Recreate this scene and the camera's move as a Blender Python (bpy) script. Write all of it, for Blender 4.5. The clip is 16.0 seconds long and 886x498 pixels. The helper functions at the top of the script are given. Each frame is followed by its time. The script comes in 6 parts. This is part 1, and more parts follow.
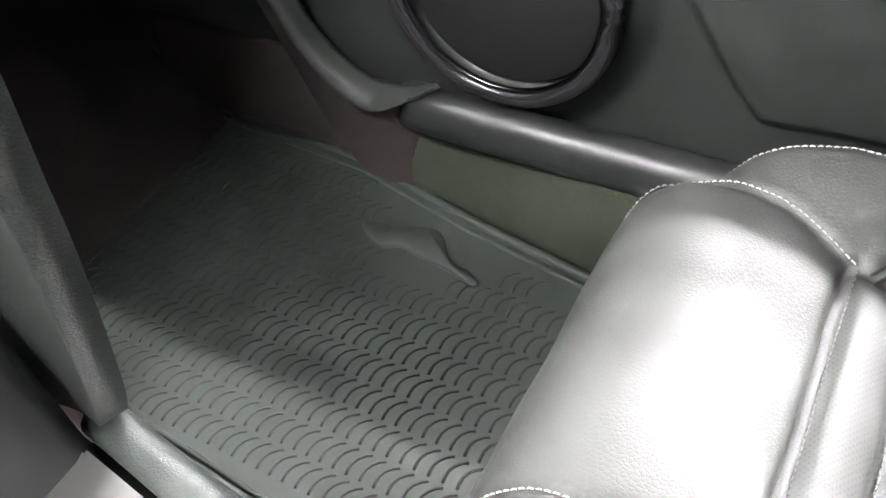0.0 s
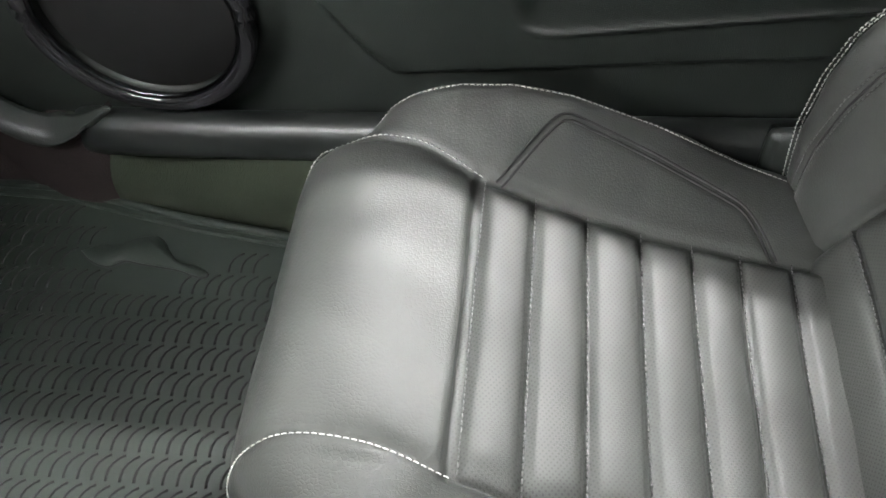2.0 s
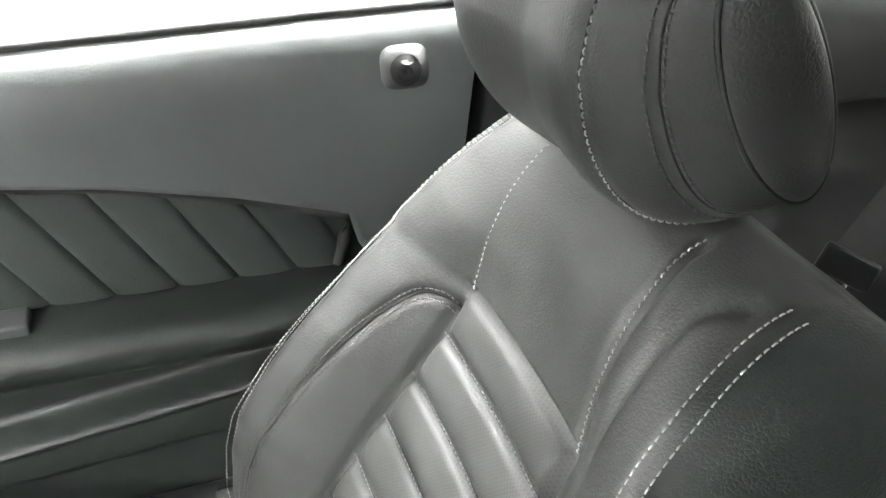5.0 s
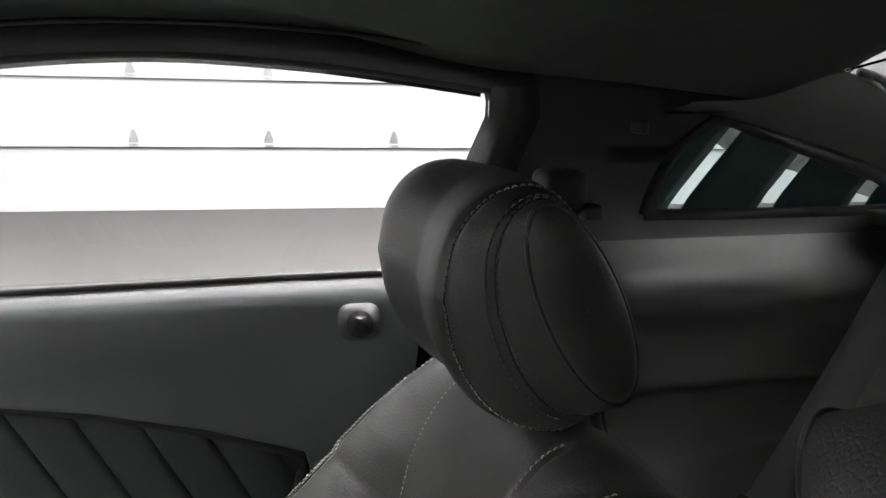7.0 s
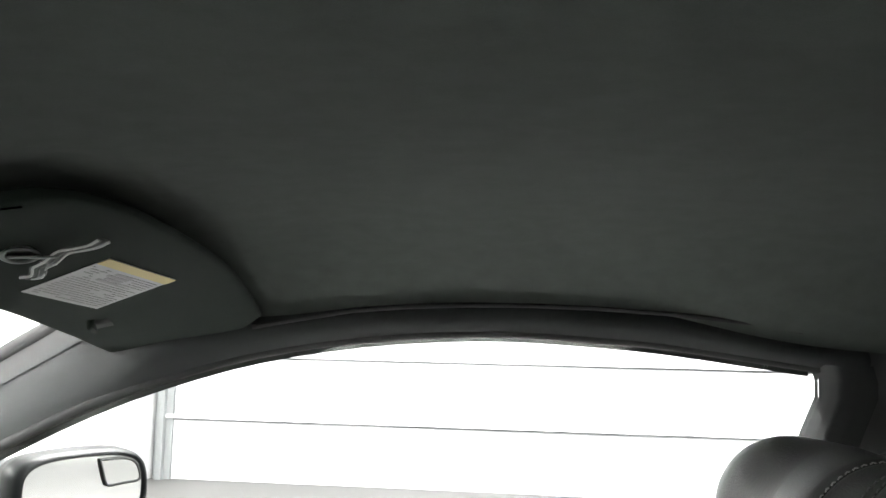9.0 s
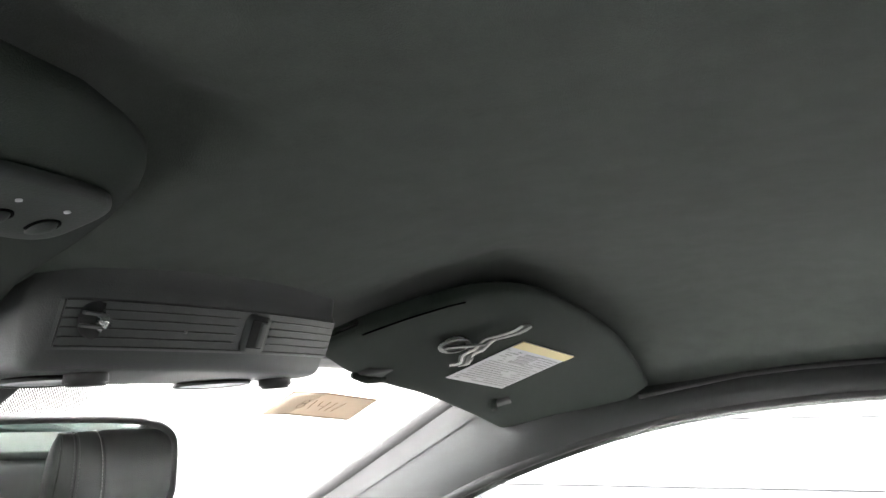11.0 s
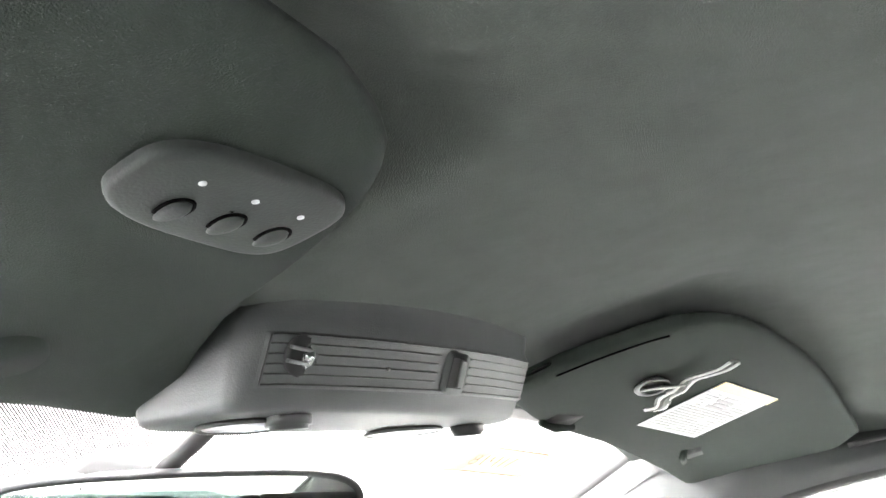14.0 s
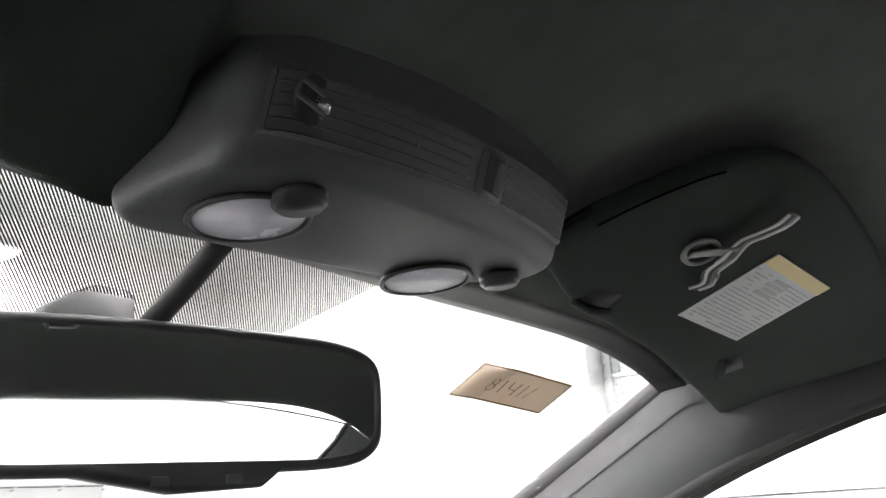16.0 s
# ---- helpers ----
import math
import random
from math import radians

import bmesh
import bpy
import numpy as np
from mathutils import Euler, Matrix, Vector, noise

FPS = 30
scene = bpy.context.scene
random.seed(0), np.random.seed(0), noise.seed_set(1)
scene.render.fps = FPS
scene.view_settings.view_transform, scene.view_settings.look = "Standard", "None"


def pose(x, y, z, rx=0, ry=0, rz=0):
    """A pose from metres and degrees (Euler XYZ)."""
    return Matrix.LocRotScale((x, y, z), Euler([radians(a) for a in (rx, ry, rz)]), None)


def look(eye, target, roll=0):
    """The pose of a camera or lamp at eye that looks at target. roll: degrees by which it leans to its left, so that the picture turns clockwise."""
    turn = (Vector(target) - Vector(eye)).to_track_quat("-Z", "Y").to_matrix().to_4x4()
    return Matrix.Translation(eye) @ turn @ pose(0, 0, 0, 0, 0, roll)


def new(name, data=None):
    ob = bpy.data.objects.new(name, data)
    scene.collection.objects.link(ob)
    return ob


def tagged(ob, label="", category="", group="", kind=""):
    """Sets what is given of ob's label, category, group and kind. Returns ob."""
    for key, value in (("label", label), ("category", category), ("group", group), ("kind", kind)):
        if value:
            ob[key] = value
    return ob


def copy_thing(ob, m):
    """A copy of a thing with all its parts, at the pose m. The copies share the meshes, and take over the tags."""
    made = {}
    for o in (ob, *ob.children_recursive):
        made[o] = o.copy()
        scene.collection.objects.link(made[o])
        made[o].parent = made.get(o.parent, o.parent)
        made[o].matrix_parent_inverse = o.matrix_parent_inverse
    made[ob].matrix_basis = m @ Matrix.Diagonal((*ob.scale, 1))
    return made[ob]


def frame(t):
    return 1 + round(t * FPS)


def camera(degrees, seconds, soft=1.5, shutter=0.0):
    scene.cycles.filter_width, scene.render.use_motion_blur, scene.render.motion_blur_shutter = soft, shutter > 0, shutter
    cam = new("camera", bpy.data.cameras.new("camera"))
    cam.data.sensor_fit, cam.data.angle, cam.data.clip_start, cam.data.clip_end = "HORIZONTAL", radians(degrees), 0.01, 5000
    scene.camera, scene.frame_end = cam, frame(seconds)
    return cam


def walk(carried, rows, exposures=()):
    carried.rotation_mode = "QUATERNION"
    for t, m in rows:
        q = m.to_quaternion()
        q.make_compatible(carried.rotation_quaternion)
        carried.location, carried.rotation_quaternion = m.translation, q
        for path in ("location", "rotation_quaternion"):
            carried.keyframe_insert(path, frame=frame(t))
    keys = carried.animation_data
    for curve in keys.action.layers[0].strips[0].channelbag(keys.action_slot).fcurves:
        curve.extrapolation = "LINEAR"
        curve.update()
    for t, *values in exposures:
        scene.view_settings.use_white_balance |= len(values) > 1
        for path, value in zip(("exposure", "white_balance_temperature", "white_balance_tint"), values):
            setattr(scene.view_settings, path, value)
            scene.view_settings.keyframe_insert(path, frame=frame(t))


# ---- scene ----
cam = camera(55.5, 16.0)
PATH = [
    (0, (0.107, -0.018, 0.855), (-0.677, 1.096, -0.61), -8.4),
    (0.5, (0.145, -0.015, 0.882), (-0.456, 1.135, -0.641), -10.0),
    (1, (0.169, -0.044, 0.897), (-0.257, 1.161, -0.642), -6.9),
    (1.5, (0.196, -0.028, 0.917), (-0.151, 1.132, -0.674), -8.6),
    (2, (0.198, -0.05, 0.947), (-0.052, 1.132, -0.646), -7.5),
    (2.5, (0.284, -0.081, 0.978), (0.156, 1.119, -0.616), -5.6),
    (3, (0.37, -0.079, 1.008), (0.386, 1.218, -0.514), -5.4),
    (3.5, (0.406, -0.097, 1.046), (0.632, 1.324, -0.344), -2.6),
    (4, (0.428, -0.103, 1.061), (0.807, 1.381, -0.225), -1.3),
    (4.5, (0.443, -0.122, 1.09), (0.906, 1.414, -0.104), -1.0),
    (4.7, (0.448, -0.13, 1.106), (0.948, 1.426, -0.047), -0.6),
    (6.8, (0.499, -0.304, 1.09), (1.149, 1.512, 0.559), 2.1),
    (7, (0.503, -0.321, 1.098), (1.059, 1.552, 0.671), 1.5),
    (7.5, (0.51, -0.356, 1.112), (0.819, 1.616, 0.987), 0.8),
    (8, (0.5, -0.361, 1.114), (0.631, 1.634, 1.175), 0.7),
    (8.5, (0.494, -0.364, 1.104), (0.499, 1.627, 1.292), 1.1),
    (9, (0.456, -0.361, 1.087), (0.35, 1.624, 1.313), 1.4),
    (9.5, (0.414, -0.353, 1.09), (0.161, 1.614, 1.347), 1.3),
    (10, (0.395, -0.384, 1.099), (-0.055, 1.545, 1.378), 1.3),
    (10.2, (0.389, -0.397, 1.1), (-0.142, 1.51, 1.384), 0.4),
    (12.3, (0.314, -0.391, 1.093), (-0.615, 1.31, 1.588), -1.5),
    (12.5, (0.31, -0.39, 1.09), (-0.634, 1.3, 1.593), -1.8),
    (13, (0.296, -0.376, 1.088), (-0.671, 1.297, 1.605), -2.3),
    (13.5, (0.294, -0.374, 1.088), (-0.691, 1.287, 1.61), -2.5),
    (14, (0.291, -0.373, 1.088), (-0.711, 1.278, 1.608), -2.3),
    (14.5, (0.289, -0.37, 1.086), (-0.716, 1.278, 1.611), -3.0),
    (15, (0.278, -0.358, 1.061), (-0.732, 1.282, 1.599), -3.3),
    (15.2, (0.272, -0.342, 1.034), (-0.739, 1.292, 1.59), -3.4),
    (15.5, (0.25, -0.334, 1.028), (-0.734, 1.314, 1.589), -3.6),
    (16, (0.206, -0.294, 0.986), (-0.753, 1.36, 1.575), -4.0),
]
EXPOSURE = [(0, 1.48, 6500, 11), (0.5, 0.8, 6500, 8), (1.5, 0.55, 6500, 5), (2.0, 0.5, 6500, 5), (2.5, 0.6, 6500, 5), (3.0, 1.1, 6500, 5), (3.5, 1.4, 6500, 5), (4.0, 1.65, 6500, 5), (4.7, 1.6, 6500, 6),
            (6.8, -0.15, 6500, 12), (7.0, -0.45, 6500, 12), (7.5, -1.0, 6500, 9), (8.0, -0.9, 6500, 6), (8.5, 0.2, 6500, 6), (9.0, 0.85, 6500, 6), (10.2, 0.92, 6500, 9),
            (12.3, 3.1, 6500, 9), (14.5, 3.15, 6500, 9), (15.0, 3.0, 6500, 9), (15.5, 2.1, 6500, 9), (16, 0.75, 6500, 9)]
walk(cam, [(t, look(eye, target, roll)) for t, eye, target, roll in PATH], EXPOSURE)

# ---------------------------------------------------------------- light
world = bpy.data.worlds.new("hall_air")
scene.world = world
world.use_nodes = True
wbg = world.node_tree.nodes["Background"]
wbg.inputs[0].default_value = (0.93, 0.97, 1.0, 1)
wbg.inputs[1].default_value = 0.25


def strip_lamp(name, x, y, z, length, width, watts, turn):
    d = bpy.data.lights.new(name, "AREA")
    d.shape, d.size, d.size_y, d.energy = "RECTANGLE", length, width, watts
    d.color = (1.0, 0.965, 0.975)
    ob = new(name, d)
    ob.matrix_basis = pose(x, y, z, 0, 0, turn)
    return ob


# rows: x and y of the middle, watts, spread, length, width, turn
LAMP_Z = 4.1
# unseen lamps: three rows fit to the seat's light, four added as fill
LAMP_ROWS = ((2.4, 2.21, 720, 150, 6.0, 0.12, 0), (2.4, 2.76, 780, 150, 6.0, 0.30, 0), (1.5, 3.58, 950, 175, 8.0, 0.60, 0), (0.6, -2.3, 800, 140, 9.0, 0.60, 0),
             (-1.5, -4.8, 1400, 180, 10.0, 0.60, 0), (-3.5, 0.6, 3500, 80, 8.0, 0.60, 90), (-8.7, 0.6, 1500, 180, 9.0, 0.60, 90))
for row_x, row_y, row_w, row_s, row_l, row_b, row_t in LAMP_ROWS:
    strip_lamp("ceiling_strip_lamp", row_x, row_y, LAMP_Z - 0.06, row_l, row_b, row_w, row_t).data.spread = radians(row_s)

# ---------------------------------------------------------------- materials


def material(name, colour, rough=0.5, metal=0.0, vary=0.12, vscale=7.0, grain=0.0, gscale=900.0, gkind="noise",
             dots=0.0, dplane="", emit=0.0, spec=0.5, island=0.0, sheen=0.0):
    """Principled surface with two scales of colour change and fine relief."""
    m = bpy.data.materials.new(name)
    m.use_nodes = True
    nt = m.node_tree
    p = nt.nodes["Principled BSDF"]
    L = nt.links.new
    co = nt.nodes.new("ShaderNodeTexCoord")

    def noise_tex(scale, detail=3.0):
        n = nt.nodes.new("ShaderNodeTexNoise")
        n.inputs["Scale"].default_value = scale
        n.inputs["Detail"].default_value = detail
        L(co.outputs["Object"], n.inputs["Vector"])
        return n.outputs["Fac"]

    def mathn(op, a, b, clamp=False):
        n = nt.nodes.new("ShaderNodeMath")
        n.operation, n.use_clamp = op, clamp
        for i, v in enumerate((a, b)):
            if isinstance(v, (int, float)):
                n.inputs[i].default_value = v
            else:
                L(v, n.inputs[i])
        return n.outputs[0]

    big, fine = noise_tex(vscale), noise_tex(vscale * 17.0)
    mix = mathn("ADD", mathn("MULTIPLY", mathn("SUBTRACT", big, 0.5), 2.0 * vary), mathn("MULTIPLY", mathn("SUBTRACT", fine, 0.5), vary))
    val = mathn("ADD", mix, 1.0)
    if island:
        oi = nt.nodes.new("ShaderNodeObjectInfo")
        val = mathn("ADD", val, mathn("MULTIPLY", mathn("SUBTRACT", oi.outputs["Random"], 0.5), island))
    sc = nt.nodes.new("ShaderNodeVectorMath")
    sc.operation = "SCALE"
    sc.inputs[0].default_value = colour
    L(val, sc.inputs["Scale"])
    colour_out = sc.outputs[0]
    height = None
    if gkind == "voronoi" and grain:
        v = nt.nodes.new("ShaderNodeTexVoronoi")
        v.feature = "DISTANCE_TO_EDGE"
        v.inputs["Scale"].default_value = gscale
        L(co.outputs["Object"], v.inputs["Vector"])
        height = mathn("MINIMUM", v.outputs["Distance"], 0.22)
    elif gkind == "weave" and grain:
        w = nt.nodes.new("ShaderNodeTexWave")
        w.inputs["Scale"].default_value = gscale
        w.inputs["Distortion"].default_value = 2.0
        L(co.outputs["Object"], w.inputs["Vector"])
        height = mathn("ADD", w.outputs["Fac"], noise_tex(gscale * 2.5))
    elif grain:
        height = noise_tex(gscale, 2.0)
    if dots:
        v = nt.nodes.new("ShaderNodeTexVoronoi")
        v.inputs["Scale"].default_value = dots
        v.inputs["Randomness"].default_value = 0.0
        if dplane:
            # a flat lattice laid along the cushion or along the leaning backrest
            v.voronoi_dimensions = "2D"
            sp = nt.nodes.new("ShaderNodeSeparateXYZ")
            L(co.outputs["Object"], sp.inputs[0])
            a = sp.outputs[0] if dplane == "flat" else mathn("ADD", mathn("MULTIPLY", sp.outputs[0], 0.482), mathn("MULTIPLY", sp.outputs[2], 0.876))
            b = sp.outputs[1]
            cb = nt.nodes.new("ShaderNodeCombineXYZ")
            L(mathn("SUBTRACT", mathn("MULTIPLY", a, 0.82), mathn("MULTIPLY", b, 0.57)), cb.inputs[0])
            L(mathn("ADD", mathn("MULTIPLY", a, 0.57), mathn("MULTIPLY", b, 0.82)), cb.inputs[1])
            L(cb.outputs[0], v.inputs["Vector"])
        else:
            L(co.outputs["Object"], v.inputs["Vector"])
        hole = mathn("LESS_THAN", v.outputs["Distance"], 0.24 if dplane else 0.30)
        dk = nt.nodes.new("ShaderNodeMixRGB")
        dk.inputs[2].default_value = (0.004, 0.004, 0.004, 1)
        L(mathn("MULTIPLY", hole, 0.6), dk.inputs[0])
        L(colour_out, dk.inputs[1])
        colour_out = dk.outputs[0]
    L(colour_out, p.inputs["Base Color"])
    rr = mathn("ADD", mathn("MULTIPLY", mathn("SUBTRACT", big, 0.5), 0.18), rough, True)
    L(rr, p.inputs["Roughness"])
    p.inputs["Metallic"].default_value = metal
    p.inputs["Specular IOR Level"].default_value = spec
    if sheen:
        p.inputs["Sheen Weight"].default_value = sheen
    if height is not None:
        b = nt.nodes.new("ShaderNodeBump")
        b.inputs["Strength"].default_value = min(1.0, grain)
        b.inputs["Distance"].default_value = 0.0012
        L(height, b.inputs["Height"])
        L(b.outputs[0], p.inputs["Normal"])
    if emit:
        p.inputs["Emission Color"].default_value = (1, 1, 1, 1)
        p.inputs["Emission Strength"].default_value = emit
    return m


def glass_material(name, tint=(0.97, 0.99, 0.98), rough=0.0):
    m = bpy.data.materials.new(name)
    m.use_nodes = True
    p = m.node_tree.nodes["Principled BSDF"]
    p.inputs["Base Color"].default_value = (*tint, 1)
    p.inputs["Transmission Weight"].default_value = 1.0
    p.inputs["Roughness"].default_value = rough
    p.inputs["IOR"].default_value = 1.45
    return m


def paper_material(name, colour):
    """Thin paper that lets part of the light behind it through."""
    m = material(name, colour, 0.7, vary=0.06, vscale=12)
    nt = m.node_tree
    tr = nt.nodes.new("ShaderNodeBsdfTranslucent")
    tr.inputs[0].default_value = (*colour, 1)
    mx = nt.nodes.new("ShaderNodeMixShader")
    mx.inputs[0].default_value = 0.15
    nt.links.new(nt.nodes["Principled BSDF"].outputs[0], mx.inputs[1])
    nt.links.new(tr.outputs[0], mx.inputs[2])
    nt.links.new(mx.outputs[0], nt.nodes["Material Output"].inputs[0])
    return m


LEATHER = material("charcoal_leather", (0.033, 0.0345, 0.0325), 0.43, grain=0.42, gscale=270, gkind="voronoi", vary=0.10, spec=0.4)
LEATHER_PEBBLE = material("pebbled_leather", (0.017, 0.0205, 0.0185), 0.44, grain=0.6, gscale=300, gkind="voronoi", vary=0.12)
PERFORATED = material("perforated_leather", (0.034, 0.0355, 0.0335), 0.45, grain=0.3, gscale=500, gkind="voronoi", dots=290, dplane="flat", vary=0.08, spec=0.35)
PERFORATED_BACK = material("perforated_back_leather", (0.034, 0.0355, 0.0335), 0.45, grain=0.3, gscale=500, gkind="voronoi", dots=290, dplane="leaning", vary=0.08, spec=0.3)
THREAD = material("pale_grey_thread", (0.36, 0.36, 0.34), 0.7, vary=0.1)
THREAD_DARK = material("dark_grey_thread", (0.10, 0.10, 0.10), 0.7, vary=0.1)
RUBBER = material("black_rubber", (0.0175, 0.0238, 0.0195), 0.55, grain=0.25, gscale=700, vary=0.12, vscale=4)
# darker copy of the mat rubber, standing for shade in its grooves
RUBBER_SHADE = material("rubber_groove_shade", (0.012, 0.012, 0.012), 0.8)
PILLAR = material("smooth_pillar_plastic", (0.017, 0.0183, 0.018), 0.6, grain=0.12, gscale=900, vary=0.06, spec=0.15)
PILLAR_GREY = material("grey_pillar_plastic", (0.011, 0.0118, 0.0116), 0.42, grain=0.12, gscale=900, vary=0.06, spec=0.2)
QUARTER_GREY = material("grey_quarter_vinyl", (0.075, 0.079, 0.075), 0.38, grain=0.2, gscale=700, vary=0.08)
PLASTIC = material("grained_black_plastic", (0.0125, 0.0148, 0.0133), 0.4, grain=0.45, gscale=800, vary=0.10, spec=0.4)
DOOR_VINYL = material("charcoal_door_vinyl", (0.058, 0.063, 0.062), 0.42, grain=0.18, gscale=700, vary=0.08)
FRAME_BLACK = material("black_mirror_plastic", (0.014, 0.014, 0.015), 0.5, grain=0.1, gscale=900, vary=0.06)
PLASTIC_SMOOTH = material("satin_black_plastic", (0.012, 0.0135, 0.013), 0.36, grain=0.1, gscale=900, vary=0.08)
PLASTIC_GREY = material("charcoal_plastic", (0.036, 0.039, 0.0385), 0.46, grain=0.15, gscale=900, vary=0.08)
TRIM_GREY = material("light_grey_plastic", (0.075, 0.079, 0.076), 0.42, grain=0.1, gscale=900)
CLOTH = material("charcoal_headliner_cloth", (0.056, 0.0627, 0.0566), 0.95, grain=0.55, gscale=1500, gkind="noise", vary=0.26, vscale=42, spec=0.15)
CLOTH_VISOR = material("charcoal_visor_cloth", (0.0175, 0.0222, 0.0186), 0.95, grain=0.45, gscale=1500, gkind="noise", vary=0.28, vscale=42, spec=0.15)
PILLAR_CLOTH = material("light_grey_pillar_cloth", (0.11, 0.115, 0.11), 0.9, grain=0.4, gscale=1200, vary=0.12, vscale=20, spec=0.1)
CARPET_DARK = material("black_footwell_carpet", (0.032, 0.0255, 0.0255), 1, grain=1.0, gscale=420, vary=0.35, vscale=9, spec=0.05)
MIRROR_SHELL = material("dark_mirror_shell", (0.005, 0.0055, 0.006), 0.45, vary=0.05, spec=0.12)
CARPET = material("dark_green_grey_carpet", (0.026, 0.031, 0.022), 1, grain=1.0, gscale=420, vary=0.35, vscale=9, spec=0.1)
BLACK = material("matt_black", (0.010, 0.010, 0.010), 0.85, vary=0.05)
GAP = material("deep_black_gap", (0.0015, 0.0015, 0.0015), 0.9, vary=0.05, spec=0.02)
GLOSS_BLACK = material("gloss_black", (0.012, 0.012, 0.013), 0.12, vary=0.05)
CHROME = material("chrome", (0.75, 0.76, 0.77), 0.12, 1.0, vary=0.03)
DARK_CHROME = material("dark_chrome", (0.10, 0.10, 0.11), 0.12, 1.0, vary=0.03)
SILVER = material("brushed_silver", (0.50, 0.50, 0.49), 0.34, 0.9, vary=0.06, grain=0.15, gscale=1500)
BELT = material("grey_belt_webbing", (0.050, 0.050, 0.049), 0.75, grain=0.6, gscale=900, gkind="weave", vary=0.06)
WHITE_PAINT = material("white_panel_paint", (0.42, 0.425, 0.43), 0.45, vary=0.03, vscale=1.5)
WALL_WHITE = material("white_wall_paint", (0.68, 0.68, 0.67), 0.7, vary=0.03, vscale=1.2)
DOOR_SEAL = material("grey_door_seal", (0.075, 0.08, 0.085), 0.7, vary=0.1, vscale=6)
STEEL = material("galvanised_steel", (0.24, 0.25, 0.255), 0.45, 0.6, vary=0.15, vscale=8)
CONCRETE = material("grey_sealed_concrete", (0.075, 0.0745, 0.071), 0.55, grain=0.2, gscale=60, vary=0.12, vscale=0.8)
CAR_PAINT = material("dark_green_car_paint", (0.012, 0.018, 0.016), 0.15, 0.2, vary=0.03)
LOUVRE = material("green_louvre_paint", (0.042, 0.082, 0.072), 0.48, vary=0.08, vscale=10)
QUARTER = material("matt_black_trim", (0.012, 0.0125, 0.012), 0.55, grain=0.2, gscale=800, vary=0.10)
RED_INK = material("faded_red_print", (0.50, 0.20, 0.20), 0.7, vary=0.05)
REMOTE = material("matt_remote_plastic", (0.018, 0.0215, 0.0195), 0.62, grain=0.15, gscale=900, vary=0.06, spec=0.28)
PAPER = material("white_label_paper", (0.3, 0.3, 0.3), 0.6, vary=0.03)
YELLOW = material("yellow_label_print", (0.42, 0.33, 0.13), 0.6, vary=0.04)
INK = material("grey_label_print", (0.22, 0.22, 0.22), 0.7, vary=0.05)
STICKER = paper_material("tan_paper_sticker", (0.52, 0.44, 0.35))
STICKER_INK = material("brown_ink", (0.10, 0.06, 0.03), 0.7)
DOT_WHITE = material("white_indicator", (0.45, 0.46, 0.46), 0.4)
LENS = material("frosted_lens", (0.52, 0.52, 0.56), 0.25, vary=0.10, vscale=60)
MIRROR = material("mirror_silvering", (0.90, 0.91, 0.91), 0.01, 1.0, vary=0.0)
GLASS = glass_material("clear_glass")
GLASS_GREEN = glass_material("green_tinted_glass", (0.66, 0.78, 0.74))
LAMP_WHITE = material("lit_diffuser", (0.8, 0.8, 0.8), 0.5, emit=6.0)

# ---------------------------------------------------------------- building tools


def mesh_of(name, verts, faces, mat, smooth=True, normals=None):
    me = bpy.data.meshes.new(name)
    me.from_pydata([tuple(v) for v in verts], [], [tuple(f) for f in faces])
    if smooth:
        me.polygons.foreach_set("use_smooth", [True] * len(me.polygons))
    me.materials.append(mat)
    me.update()
    if normals is not None:
        me.normals_split_custom_set_from_vertices([tuple(n) for n in normals])
    return me


def thing(name, at=(0, 0, 0), label="", category="", group="", kind=""):
    ob = new(name)
    ob.empty_display_size = 0.05
    ob.matrix_basis = pose(*at)
    return tagged(ob, label, category, group, kind)




def base_of(ob):
    """World pose of a thing or part that has been built here."""
    if ob.parent:
        return base_of(ob.parent) @ ob.matrix_parent_inverse @ ob.matrix_basis
    return ob.matrix_basis.copy()


def part(name, data, mat, parent=None, label="", smooth=True):
    """One mesh object, in world places, under a thing or part. data: a bmesh, or (verts, faces) with normals or without."""
    if isinstance(data, tuple):
        me = mesh_of(name, data[0], data[1], mat, smooth, data[2] if len(data) > 2 else None)
    else:
        me = bpy.data.meshes.new(name)
        data.to_mesh(me)
        data.free()
        if smooth:
            me.polygons.foreach_set("use_smooth", [True] * len(me.polygons))
        me.materials.append(mat)
    ob = new(name, me)
    if parent:
        ob.parent = parent
        ob.matrix_parent_inverse = base_of(parent).inverted()
    if label:
        ob["label"] = label
    return ob


def solid(ob, thick, offset=-1.0):
    mod = ob.modifiers.new("thickness", "SOLIDIFY")
    mod.thickness, mod.offset = thick, offset
    return ob


def grid(f, us, vs, flip=False, wrap=False):
    """Quads over f(u, v)."""
    verts = [f(u, v) for u in us for v in vs]
    n, m = len(us), len(vs)
    faces = []
    for i in range(n - 1):
        for j in range(m if wrap else m - 1):
            k = (j + 1) % m
            q = (i * m + j, (i + 1) * m + j, (i + 1) * m + k, i * m + k)
            faces.append(q[::-1] if flip else q)
    return verts, faces


def lin(a, b, n):
    return [a + (b - a) * i / (n - 1) for i in range(n)]


